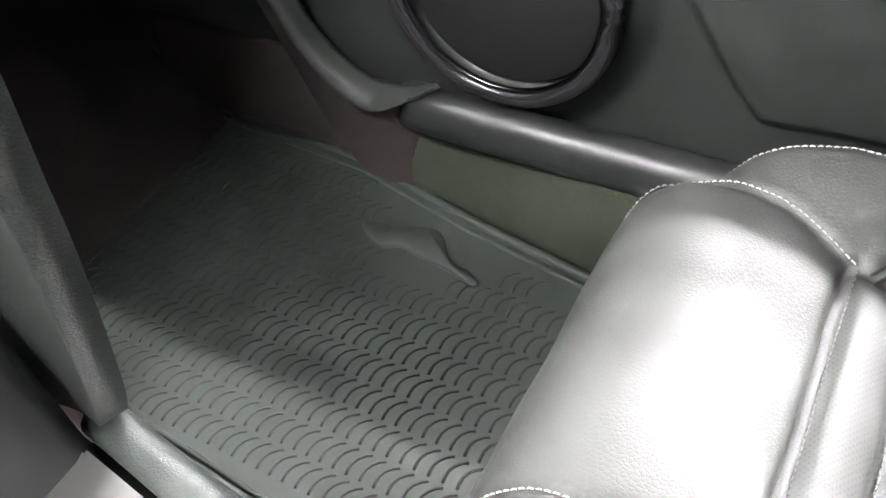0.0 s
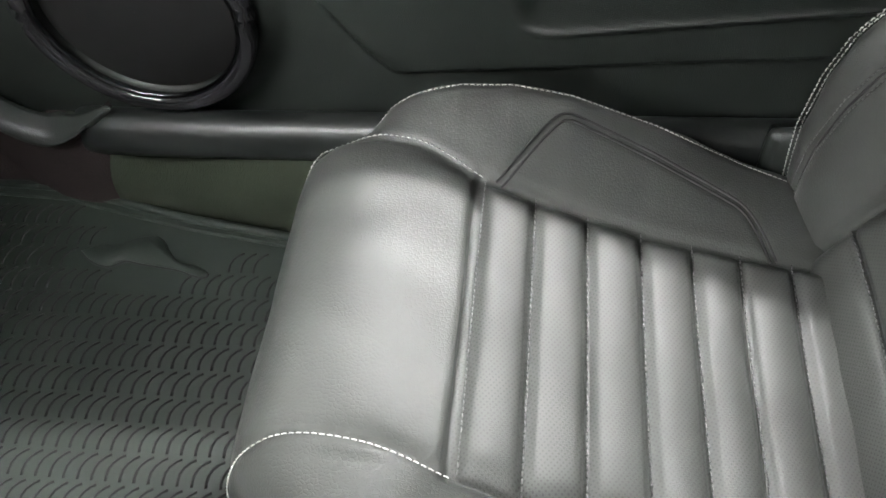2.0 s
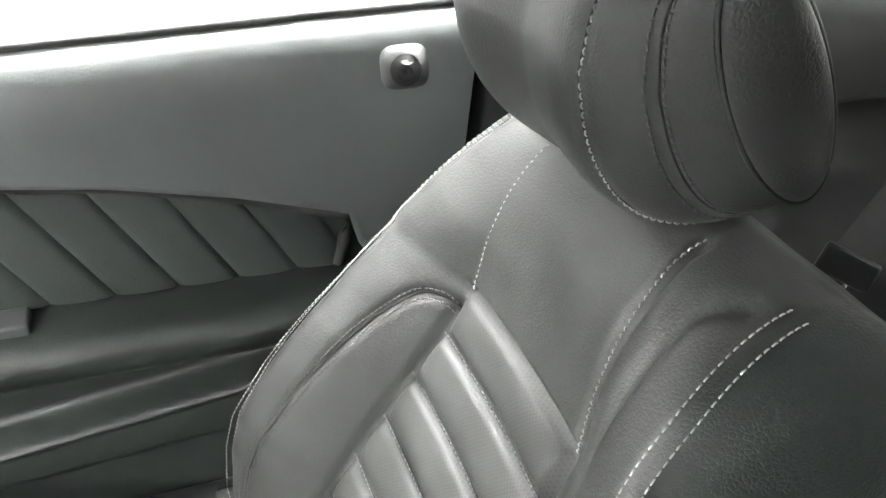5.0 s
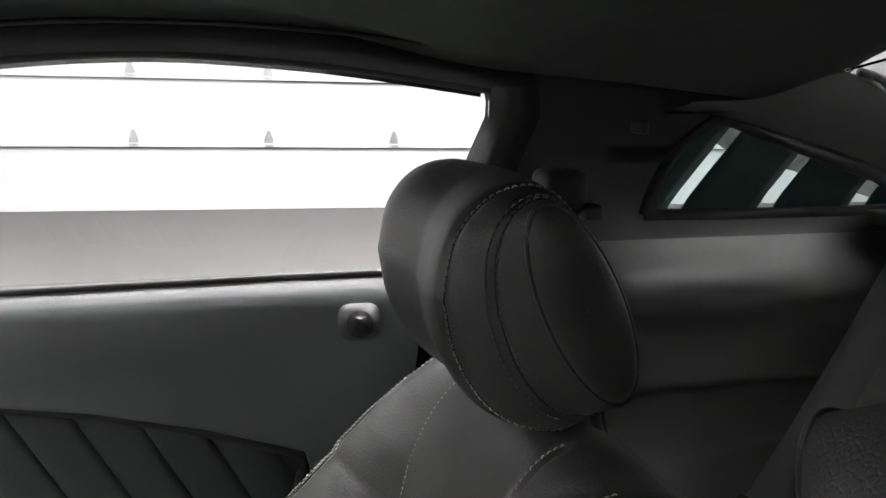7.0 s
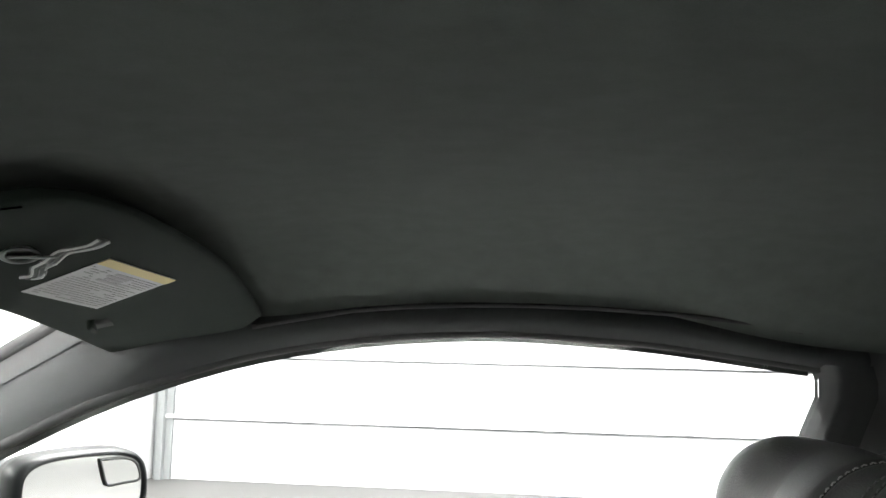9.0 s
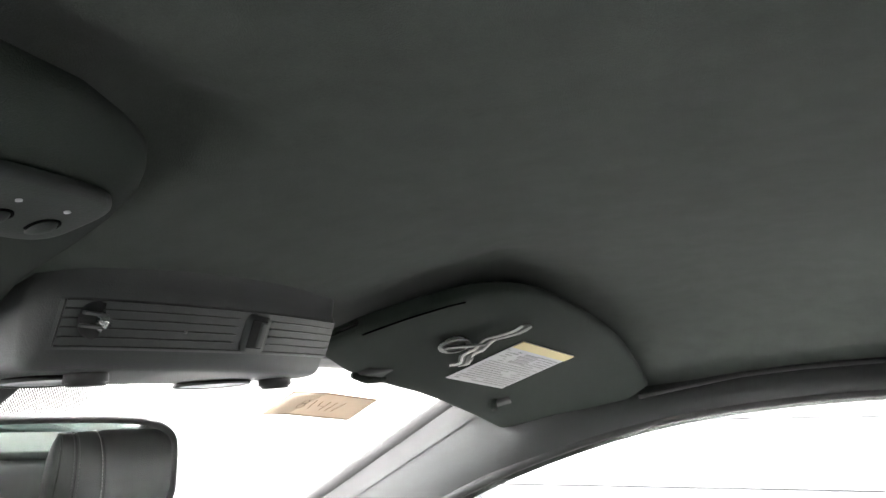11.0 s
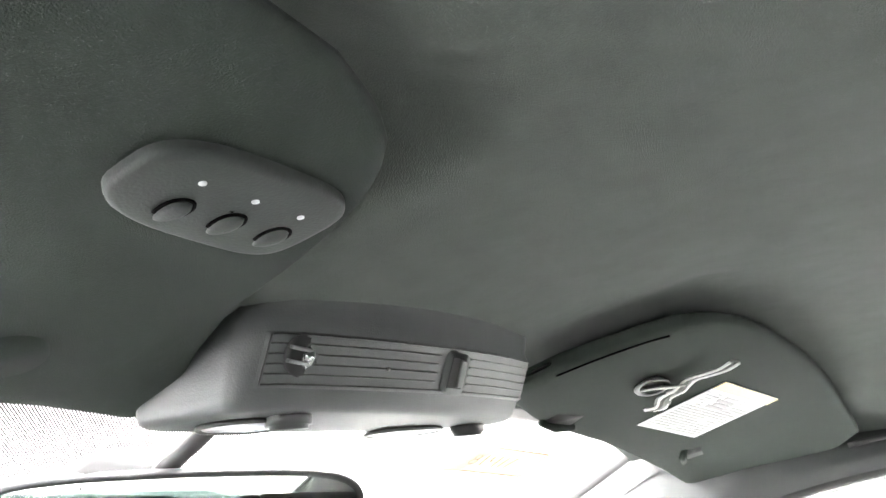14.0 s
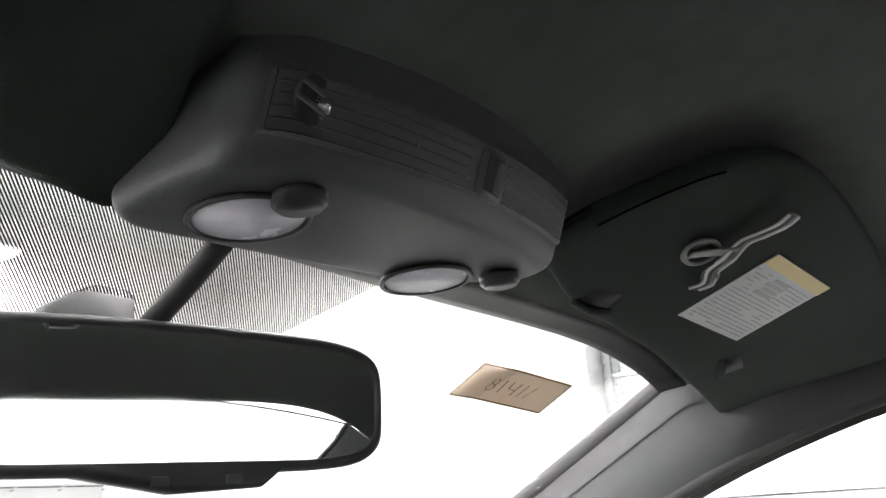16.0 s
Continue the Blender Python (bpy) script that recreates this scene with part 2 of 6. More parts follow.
def smooth_line(points, n):
    """Catmull-Rom through points, n places."""
    p = [Vector(q) for q in points]
    p = [p[0] * 2 - p[1], *p, p[-1] * 2 - p[-2]]
    out = []
    for k in range(n):
        t = k / (n - 1) * (len(points) - 1)
        i = min(int(t), len(points) - 2)
        t -= i
        a, b, c, d = p[i:i + 4]
        out.append(0.5 * ((2 * b) + (c - a) * t + (2 * a - 5 * b + 4 * c - d) * t * t + (3 * b - a - 3 * c + d) * t ** 3))
    return out


def lerp_table(x, xs, ys):
    return float(np.interp(x, xs, ys))


def ease(t):
    """0 below 0, 1 above 1, smooth between."""
    t = max(0.0, min(1.0, t))
    return t * t * (3 - 2 * t)


def soft_table(x, xs, ys, reach=0.06):
    """As lerp_table, with its corners rounded."""
    return sum(lerp_table(x + reach * k / 4, xs, ys) for k in range(-4, 5)) / 9


def tube(points, r, sides=8, closed=False, flat=1.0, up=(0, 0, 1)):
    """Verts and faces of a round bar along points."""
    p = [Vector(q) for q in points]
    n = len(p)
    verts, faces = [], []
    for i in range(n):
        a = p[(i - 1) % n] if closed or i else p[0]
        b = p[(i + 1) % n] if closed or i < n - 1 else p[-1]
        d = (b - a).normalized()
        s = d.cross(Vector(up))
        s = s.normalized() if s.length > 1e-4 else Vector((1, 0, 0))
        t = s.cross(d)
        for k in range(sides):
            ang = 2 * math.pi * k / sides
            verts.append(p[i] + s * (r * math.cos(ang)) + t * (r * flat * math.sin(ang)))
    for i in range(n if closed else n - 1):
        j = (i + 1) % n
        for k in range(sides):
            l = (k + 1) % sides
            faces.append((i * sides + k, i * sides + l, j * sides + l, j * sides + k))
    if not closed:
        faces.append(tuple(range(sides))[::-1])
        faces.append(tuple((n - 1) * sides + k for k in range(sides)))
    return verts, faces


def box(x0, x1, y0, y1, z0, z1, bev=0.004, seg=2, m=None):
    bm = bmesh.new()
    bmesh.ops.create_cube(bm, size=1.0)
    for v in bm.verts:
        v.co = Vector(((x0 + x1) / 2 + v.co.x * (x1 - x0), (y0 + y1) / 2 + v.co.y * (y1 - y0), (z0 + z1) / 2 + v.co.z * (z1 - z0)))
    if bev:
        bmesh.ops.bevel(bm, geom=list(bm.edges), offset=bev, segments=seg, affect="EDGES", profile=0.6)
    if m:
        bm.transform(m)
    return bm


def prism(outline, depth, m, bev=0.0, seg=2):
    """A plate with the given outline in its own x, y, depth thick downwards in z, laid by m."""
    bm = bmesh.new()
    f = bm.faces.new([bm.verts.new((x, y, 0)) for x, y in outline])
    bm.normal_update()
    if f.normal.z < 0:
        f.normal_flip()
    r = bmesh.ops.extrude_face_region(bm, geom=[f])
    for v in r["geom"]:
        if isinstance(v, bmesh.types.BMVert):
            v.co.z -= depth
    bmesh.ops.recalc_face_normals(bm, faces=list(bm.faces))
    if bev:
        bmesh.ops.bevel(bm, geom=[e for e in bm.edges if abs(e.verts[0].co.z - e.verts[1].co.z) < 1e-6], offset=bev, segments=seg, affect="EDGES")
    bm.transform(m)
    return bm


def disc(r, depth, m, n=28, bev=0.0, rx=1.0):
    return prism([(r * rx * math.cos(2 * math.pi * k / n), r * math.sin(2 * math.pi * k / n)) for k in range(n)], depth, m, bev)


def stitches(points, normals, pitch=0.0062, size=0.0042, r=0.00062, lift=0.0006):
    """Short thread loops along a line of places."""
    p = np.array([tuple(q) for q in points])
    nn = np.array([tuple(q) for q in normals])
    d = np.r_[0, np.cumsum(np.linalg.norm(np.diff(p, axis=0), axis=1))]
    verts, faces = [], []
    for s in np.arange(pitch / 2, d[-1], pitch):
        c = [Vector([np.interp(q, d, p[:, i]) for i in range(3)]) for q in (s - size / 2, s, s + size / 2)]
        n = Vector([np.interp(s, d, nn[:, i]) for i in range(3)]).normalized()
        c = [c[0] + n * lift * 0.2, c[1] + n * lift * 1.6, c[2] + n * lift * 0.2]
        v, f = tube(c, r, 5, up=n)
        o = len(verts)
        verts += v
        faces += [tuple(i + o for i in q) for q in f]
    return verts, faces


def frame_at(origin, xdir, ydir):
    """A pose with its own x and y along the given ways."""
    x = Vector(xdir).normalized()
    z = x.cross(Vector(ydir)).normalized()
    y = z.cross(x)
    return Matrix.Translation(origin) @ Matrix((x, y, z)).transposed().to_4x4()


def arr_normals(P):
    """Normals of a grid of places P[i, j]."""
    du = np.gradient(P, axis=0)
    dv = np.gradient(P, axis=1)
    n = np.cross(du, dv)
    return n / np.maximum(np.linalg.norm(n, axis=2, keepdims=True), 1e-9)


def press(P, N, lines):
    """Presses seams into a grid of places: lines of (places, depth, width)."""
    flat = P.reshape(-1, 3)
    total = np.zeros(len(flat))
    for pts, depth, width in lines:
        q = np.array([tuple(v) for v in pts])
        best = np.full(len(flat), 9.0)
        for i in range(0, len(q), 200):
            best = np.minimum(best, np.sqrt(((flat[:, None, :] - q[None, i:i + 200, :]) ** 2).sum(2)).min(1))
        total = np.maximum(total, depth * np.exp(-(best / width) ** 2))
    return P - N * total.reshape(P.shape[:2])[..., None]


def pieces_of(P, region):
    """Splits a grid of places by a whole number for each quad: {number: (verts, faces, normals)}."""
    out = {}
    N = arr_normals(P)
    n, m = P.shape[:2]
    for i in range(n - 1):
        for j in range(m - 1):
            k = region[i, j]
            if k < 0:
                continue
            vs, fs, idx, ns = out.setdefault(k, ([], [], {}, []))
            q = []
            for a, b in ((i, j), (i + 1, j), (i + 1, j + 1), (i, j + 1)):
                if (a, b) not in idx:
                    idx[(a, b)] = len(vs)
                    vs.append(tuple(P[a, b]))
                    ns.append(N[a, b])
                q.append(idx[(a, b)])
            fs.append(tuple(q))
    return {k: (v[0], v[1], v[3]) for k, v in out.items()}

# ---------------------------------------------------------------- the hall round the car
HALL = pose(0, 0, 0, 0, 0, -3.5)
GZ = -0.28
WALL_Y = 7.74


def hall_part(name, data, mat, parent, label="", smooth=False):
    if isinstance(data, tuple):
        data = ([HALL @ Vector(v) for v in data[0]], data[1])
    else:
        data.transform(HALL)
    return part(name, data, mat, parent, label, smooth)


def build_hall():
    ground = part("ground", ([HALL @ Vector(v) for v in ((-60, -60, GZ), (60, -60, GZ), (60, 60, GZ), (-60, 60, GZ))], [(0, 1, 2, 3)]), CONCRETE, smooth=False)
    tagged(ground, "grey sealed concrete floor of the hall", "floor", kind="structure")
    walls = (("wall_east", -9.5, 9.5, WALL_Y + 0.12, WALL_Y + 0.4), ("wall_west", -9.5, 9.5, -8.4, -8.1))
    for name, x0, x1, y0, y1 in walls:
        w = hall_part(name, box(x0, x1, y0, y1, GZ, 4.6, 0), WALL_WHITE, None)
        tagged(w, "white painted hall wall", "wall", kind="structure")
    for name, x0, x1 in (("wall_north", -9.4, -9.1), ("wall_south", 9.1, 9.4)):
        w = hall_part(name, box(x0, x1, -8.4, WALL_Y + 0.4, GZ, 4.6, 0), WALL_WHITE, None)
        tagged(w, "white painted hall wall", "wall", kind="structure")
    c = hall_part("hall_ceiling", box(-9.4, 9.4, -8.4, WALL_Y + 0.4, 4.6, 4.8, 0), WALL_WHITE, None)
    tagged(c, "white hall ceiling", "ceiling", kind="structure")
    for row_x, row_y, row_w, row_s, row_l, row_b, row_t in LAMP_ROWS:
        m = pose(row_x, row_y, LAMP_Z, 0, 0, row_t)
        a, b = row_l / 2, row_b / 2
        # fixture made up to go with each added lamp row
        f = thing("strip_light", (row_x, row_y, LAMP_Z), "long white ceiling strip light, lit", "ceiling light", "strip lights")
        part("housing", box(-a, a, -b - 0.03, b + 0.03, 0, 0.10, 0.01, m=m), WHITE_PAINT, f)
        part("diffuser", box(-a, a, -b, b, -0.03, -0.002, 0.004, m=m), LAMP_WHITE, f, "lit white diffuser")
        for hx in (1.0 - a, a - 1.0):
            part("hanger", box(hx - 0.015, hx + 0.015, -0.01, 0.01, 0.09, 4.62 - LAMP_Z, 0, m=m), STEEL, f)


def sectional_door(name, m, x0, x1, hinges, rows, label):
    """Sectional overhead door in its own plane y = 0, laid by m."""
    d = thing(name, tuple(m.translation), label, "garage door", kind="structure")

    def put(pname, data, mat, parent=d, plabel=""):
        if isinstance(data, tuple):
            data = ([m @ Vector(v) for v in data[0]], data[1])
        else:
            data.transform(m)
        return part(pname, data, mat, parent, plabel, False)

    for r in range(rows):
        z0 = GZ + 0.61 * r
        put("panel", box(x0, x1, 0.0, 0.05, z0 + 0.004, z0 + 0.606, 0.003), WHITE_PAINT)
        if r:
            put("stiffener", box(x0 - 0.10, x1, -0.045, -0.002, z0 - 0.020, z0 + 0.016, 0.004), WHITE_PAINT)
            put("seal", box(x0, x1, -0.012, -0.002, z0 - 0.034, z0 - 0.021, 0), DOOR_SEAL)
            for hx in hinges:
                h = put("hinge", prism([(-0.045, -0.03), (0.045, -0.03), (0.04, 0.03), (0.012, 0.115), (-0.012, 0.115), (-0.04, 0.03)], 0.02,
                                       frame_at((hx, -0.03, z0 + 0.02), (1, 0, 0), (0, 0, 1)), 0.004), STEEL, d, "galvanised steel hinge")
                put("hinge_pin", box(hx - 0.035, hx + 0.035, -0.07, -0.045, z0 - 0.004, z0 + 0.012, 0.003), STEEL, h)
    return d


def build_outside():
    east = HALL @ Matrix.Translation((0, WALL_Y, 0))
    d = sectional_door("garage_door", east, -3.07, 8.0, (-1.711, -0.50, 0.69, 1.863, 3.05, 4.24), 6, "white sectional garage door with steel hinges, closed")
    for x0, x1, z0 in ((-2.93, -2.86, 0.04), (-2.80, -2.755, 0.06), (-2.80, -2.755, 0.01), (-2.93, -2.905, -0.02)):
        part("printed_mark", box(x0, x1, WALL_Y - 0.004, WALL_Y - 0.001, z0, z0 + 0.02, 0, m=HALL), RED_INK, d, "faded red printed mark", False)
    t = thing("door_track", (-3.16, WALL_Y, GZ), "galvanised steel door track standing on the floor", "track", kind="structure")
    hall_part("track_plate", box(-3.25, -3.075, WALL_Y - 0.02, WALL_Y + 0.10, GZ, 3.8, 0.004), STEEL, t)
    hall_part("track_rail", box(-3.20, -3.14, WALL_Y - 0.09, WALL_Y - 0.021, GZ, 3.8, 0.006), STEEL, t)
    col = hall_part("column", box(-3.48, -3.27, WALL_Y - 0.35, WALL_Y + 0.1, GZ, 4.6, 0.01), WHITE_PAINT, None)
    tagged(col, "white painted column beside the garage door", "column", kind="structure")
    bb = hall_part("baseboard", box(-8.0, -3.49, WALL_Y + 0.09, WALL_Y + 0.118, GZ, GZ + 0.11, 0.004), STEEL, None)
    tagged(bb, "grey baseboard", "baseboard", kind="structure")
    north = HALL @ pose(-9.05, 0, 0, 0, 0, 90)
    sectional_door("garage_door", north, -6.5, 6.0, (-5.0, -2.6, -0.2, 2.2, 4.6), 6, "white sectional garage door in the end wall, closed")


build_hall()
build_outside()

# ---------------------------------------------------------------- car shell
YC = 0.03       # centre line of the car


def roof_z(x, y):
    """Height of the headliner."""
    e = min(abs(y - YC) / 0.65, 1.05)
    crown = soft_table(x, (-0.12, -0.05, 0.03, 0.13, 0.25, 0.45, 0.75, 1.0, 1.31, 1.5), (1.140, 1.160, 1.184, 1.213, 1.226, 1.230, 1.222, 1.204, 1.162, 1.13))
    rail = soft_table(x, (-0.25, 0.05, 0.19, 0.33, 0.46, 0.64, 0.82, 1.0, 1.5), (1.085, 1.103, 1.107, 1.128, 1.134, 1.130, 1.087, 1.075, 1.03))
    return crown + (rail - crown) * e ** 6.0 + 0.006 * pocket(x, y, -0.02, 0.138, 0.234, 0.60) + 0.019 * pocket(x, y, -0.06, 0.126, -0.54, -0.140)


def pocket(x, y, x0, x1, y0, y1):
    """Shallow recess over a folded visor, 1 inside and fading to 0 around it."""
    d = math.hypot(max(x0 - x, 0.0, x - x1), max(y0 - y, 0.0, y - y1)) / 0.052
    return (1 - d * d) ** 2 if d < 1 else 0.0


def rail_low(x):
    """Lower edge of the side rail trim, which is the top of the window."""
    return soft_table(x, (-0.30, -0.163, -0.05, 0.068, 0.18, 0.326, 0.476, 0.67, 0.855, 1.0), (0.865, 0.938, 0.997, 1.041, 1.073, 1.0955, 1.1045, 1.0935, 1.069, 1.05))


WS_X, WS_Z, WS_S = -0.165, 1.117, 0.50      # windshield: z = WS_Z + WS_S (x - WS_X), bowed sideways


def ws_bow(y):
    return 0.06 * ((y - YC) / 0.7) ** 2 - 0.0287


def ws_point(x, y):
    return Vector((x + ws_bow(y), y, WS_Z + WS_S * (x - WS_X)))


def build_headliner():
    def top(u, v):
        x0 = -0.098 + ws_bow(v)
        x = x0 + (1.325 - x0) * u
        return Vector((x, v, roof_z(x, v)))
    ys = lin(YC - 0.665, YC + 0.642, 70)
    hl = part("headliner", grid(top, lin(0, 1, 210), lin(YC - 0.665, YC + 0.642, 150)), CLOTH)
    tagged(hl, "charcoal woven cloth headliner", "headliner", kind="structure")

    def skin(u, v):
        p = top(u, v)
        return p + Vector((0, 0, 0.035))
    sk = part("roof", grid(skin, lin(0, 1, 30), lin(YC - 0.70, YC + 0.70, 24)), CAR_PAINT)
    tagged(solid(sk, 0.004, 1), "dark green painted car roof", "car roof", kind="structure")
    hd = part("trim", grid(lambda u, v: top(u, v) + Vector((-0.004 * (1 - u / 0.02) if u < 0.02 else 0.0, 0, -0.003 * (1 - u / 0.02) if u < 0.02 else -0.001)), lin(0, 0.02, 5), ys), PLASTIC)
    tagged(solid(hd, 0.012, 1), "black windshield header trim", "trim", kind="structure")


def side_rail(sgn):
    """Rail trim over the door window with the pillar at the windshield, for one side."""
    yy = lambda y: YC + sgn * (y - YC)
    nm = "rail_trim"
    t = thing(nm, (0.3, yy(0.68), 1.1), "grey plastic roof rail trim over the door window", "trim", kind="structure")

    def rail(x, v):
        hi = roof_z(x, YC + 0.642) + 0.004
        lo = rail_low(x)
        z = lo + (hi - lo) * v
        bulge = math.sin(math.pi * min(1, max(0, v))) * 0.012
        return Vector((x, yy(0.676 - bulge + 0.012 * (1 - v) ** 3), z))
    part("rail", grid(rail, lin(0.07, 0.91, 60), lin(0, 1, 16)), PILLAR, t)
    under = [Vector((x, yy(0.692), rail_low(x) + 0.003)) for x in lin(-0.40, 0.90, 60)]
    part("weatherstrip", tube(under, 0.008, 8), BLACK, t, "black rubber weatherstrip")
    line = [Vector((x, yy(0.662), lerp_table(x, (0.17, 0.195, 0.29, 0.36, 0.431, 0.51, 0.584, 0.68, 0.778, 0.83), (1.103, 1.108, 1.1255, 1.132, 1.1355, 1.1365, 1.135, 1.130, 1.121, 1.112)))) for x in lin(0.17, 0.83, 60)]
    part("edge_seal", tube(line, 0.0032, 6), BLACK, t, "black rubber edge seal")
    part("outer_skin", grid(lambda u, v: Vector((-0.40 + 1.26 * u, yy(0.70 + 0.03 * v), rail_low(-0.40 + 1.26 * u) - 0.01 + 0.07 * (1 - v))), lin(0, 1, 30), (0, 1)), BLACK, t)
    # pillar beside the windshield
    p = thing("a_pillar", (-0.2, yy(0.7), 1.0), "smooth grey plastic pillar trim beside the windshield", "pillar trim", kind="structure")

    def pil(u, v):
        x = 0.075 - 0.695 * u
        lo = Vector((x + 0.03, yy(0.687), rail_low(x + 0.03) if x > -0.33 else 0.865 + (x + 0.33) * 0.56))
        up = Vector((x, yy(0.718 + 0.02 * u), min(1.114, 1.107 + 0.597 * (x + 0.09))))
        m = (lo + up) / 2 + Vector((0.025, -sgn * 0.026, 0.004))
        q = (1 - v) ** 2 * lo + 2 * v * (1 - v) * m + v * v * up
        k = max(0.0, min(1.0, (0.072 - x) / 0.16))
        return rail(x, v).lerp(q, k * k * (3 - 2 * k))
    part("pillar_cover", grid(pil, lin(0, 1, 60), lin(0, 1, 16)), PILLAR, p)
    edge = [pil(u, 1.0) + Vector((-0.004, sgn * 0.004, 0.004)) for u in lin(0.2, 1, 40)]
    border = grid(lambda u, v: pil(u, 0.74 + 0.28 * v) + Vector((0.003, -sgn * 0.004, -0.002)), lin(0.12, 1, 50), lin(0, 1, 5))
    part("glass_border", border, BLACK, p, "black border beside the windshield glass")
    part("glass_seal", tube(edge, 0.012, 8), BLACK, p, "black windshield seal")
    part("outer_pillar", grid(lambda u, v: pil(u, 1.0 - v) + Vector((0.0, sgn * (0.018 + 0.02 * v), -0.014 * (1 - v))), lin(0, 1, 20), lin(0, 1, 6)), CAR_PAINT, p)


def build_windshield():
    w = thing("windshield", (-0.4, YC, 0.9), "clear laminated windshield with a black dotted band", "windshield", kind="structure")
    ys = lin(YC - 0.75, YC + 0.75, 40)
    g = part("pane", grid(lambda u, v: ws_point(-0.085 - 0.85 * u, v), lin(0, 1, 24), ys), GLASS, w, smooth=False)
    solid(g, 0.005)
    g.visible_shadow = False

    # black ceramic lines of the shade band behind the mirror
    verts, faces = [], []
    step = 0.0023
    y = YC - 0.85
    while y < 0.60:
        k = 1.15
        low = -0.196 if y + 0.098 * k < 0.137 else (-0.196 + 1.8 * (y - 0.098 * k - 0.137)) / (1 + 1.8 * k)
        low = min(-0.106, low)
        if low < -0.10:
            a, b = ws_point(-0.098, y), ws_point(low, y + k * (-0.098 - low))
            n = 10
            for i in range(n):
                p0, p1 = a.lerp(b, i / n), a.lerp(b, (i + 1) / n)
                w0 = 0.00072 * (1 - 0.4 * i / n)
                o = len(verts)
                for p in (p0, p1):
                    verts.extend((p + Vector((0.003, -w0, -0.004)), p + Vector((0.003, w0, -0.004))))
                faces.append((o, o + 1, o + 3, o + 2))
        y += step
    part("shade_line_band", (verts, faces), BLACK, w, "black printed shade lines", False)["kind"] = "stuff"
    frit = grid(lambda u, v: ws_point(-0.080 - 0.018 * u, v) + Vector((0.002, 0, -0.004)), (0, 1), ys)
    part("frit", frit, BLACK, w, "black printed glass border", False)


def paper_plate(name, m, w, h, mat, parent=None, label="", thick=0.0006):
    return part(name, box(-w / 2, w / 2, -h / 2, h / 2, -thick, 0, 0, m=m), mat, parent, label, False)


def build_sticker():
    c = Vector((-0.1885, 0.514, 1.1025))
    m = frame_at(c, (0.023, 0.164, -0.014), (0.048, 0.003, 0.025))
    s = thing("window_sticker", tuple(c), "tan paper sticker stuck inside the windshield, seen from behind", "sticker")
    paper_plate("paper", m, 0.165, 0.055, STICKER, s)
    for w, h, x, y in ((0.165, 0.0015, 0, 0.0253), (0.165, 0.0015, 0, -0.0253), (0.0015, 0.052, 0.082, 0), (0.0015, 0.052, -0.082, 0)):
        paper_plate("border", m @ Matrix.Translation((x, y, 0.0005)), w, h, STICKER_INK, s)
    # handwriting, seen mirrored through the paper: strokes in the sticker's own plane
    def ring(cx, cy, rx, ry):
        return [(cx + rx * math.cos(t), cy + ry * math.sin(t)) for t in lin(0, 2 * math.pi, 17)]
    strokes = (ring(-0.036, 0.0045, 0.0045, 0.0045), ring(-0.036, -0.005, 0.0058, 0.005), [(-0.021, 0.010), (-0.019, -0.010)], [(-0.009, 0.009), (-0.008, -0.001), (0.005, -0.002)],
               [(0.005, 0.010), (0.004, -0.010)], [(0.018, 0.010), (0.015, -0.010)], [(0.034, 0.011), (0.027, -0.010)])
    for st in strokes:
        part("pen_stroke", tube([m @ Vector((x, y, 0.0008)) for x, y in st], 0.0007, 5, flat=0.4), STICKER_INK, s)


build_headliner()
for sgn in (1, -1):
    side_rail(sgn)
build_windshield()
build_sticker()


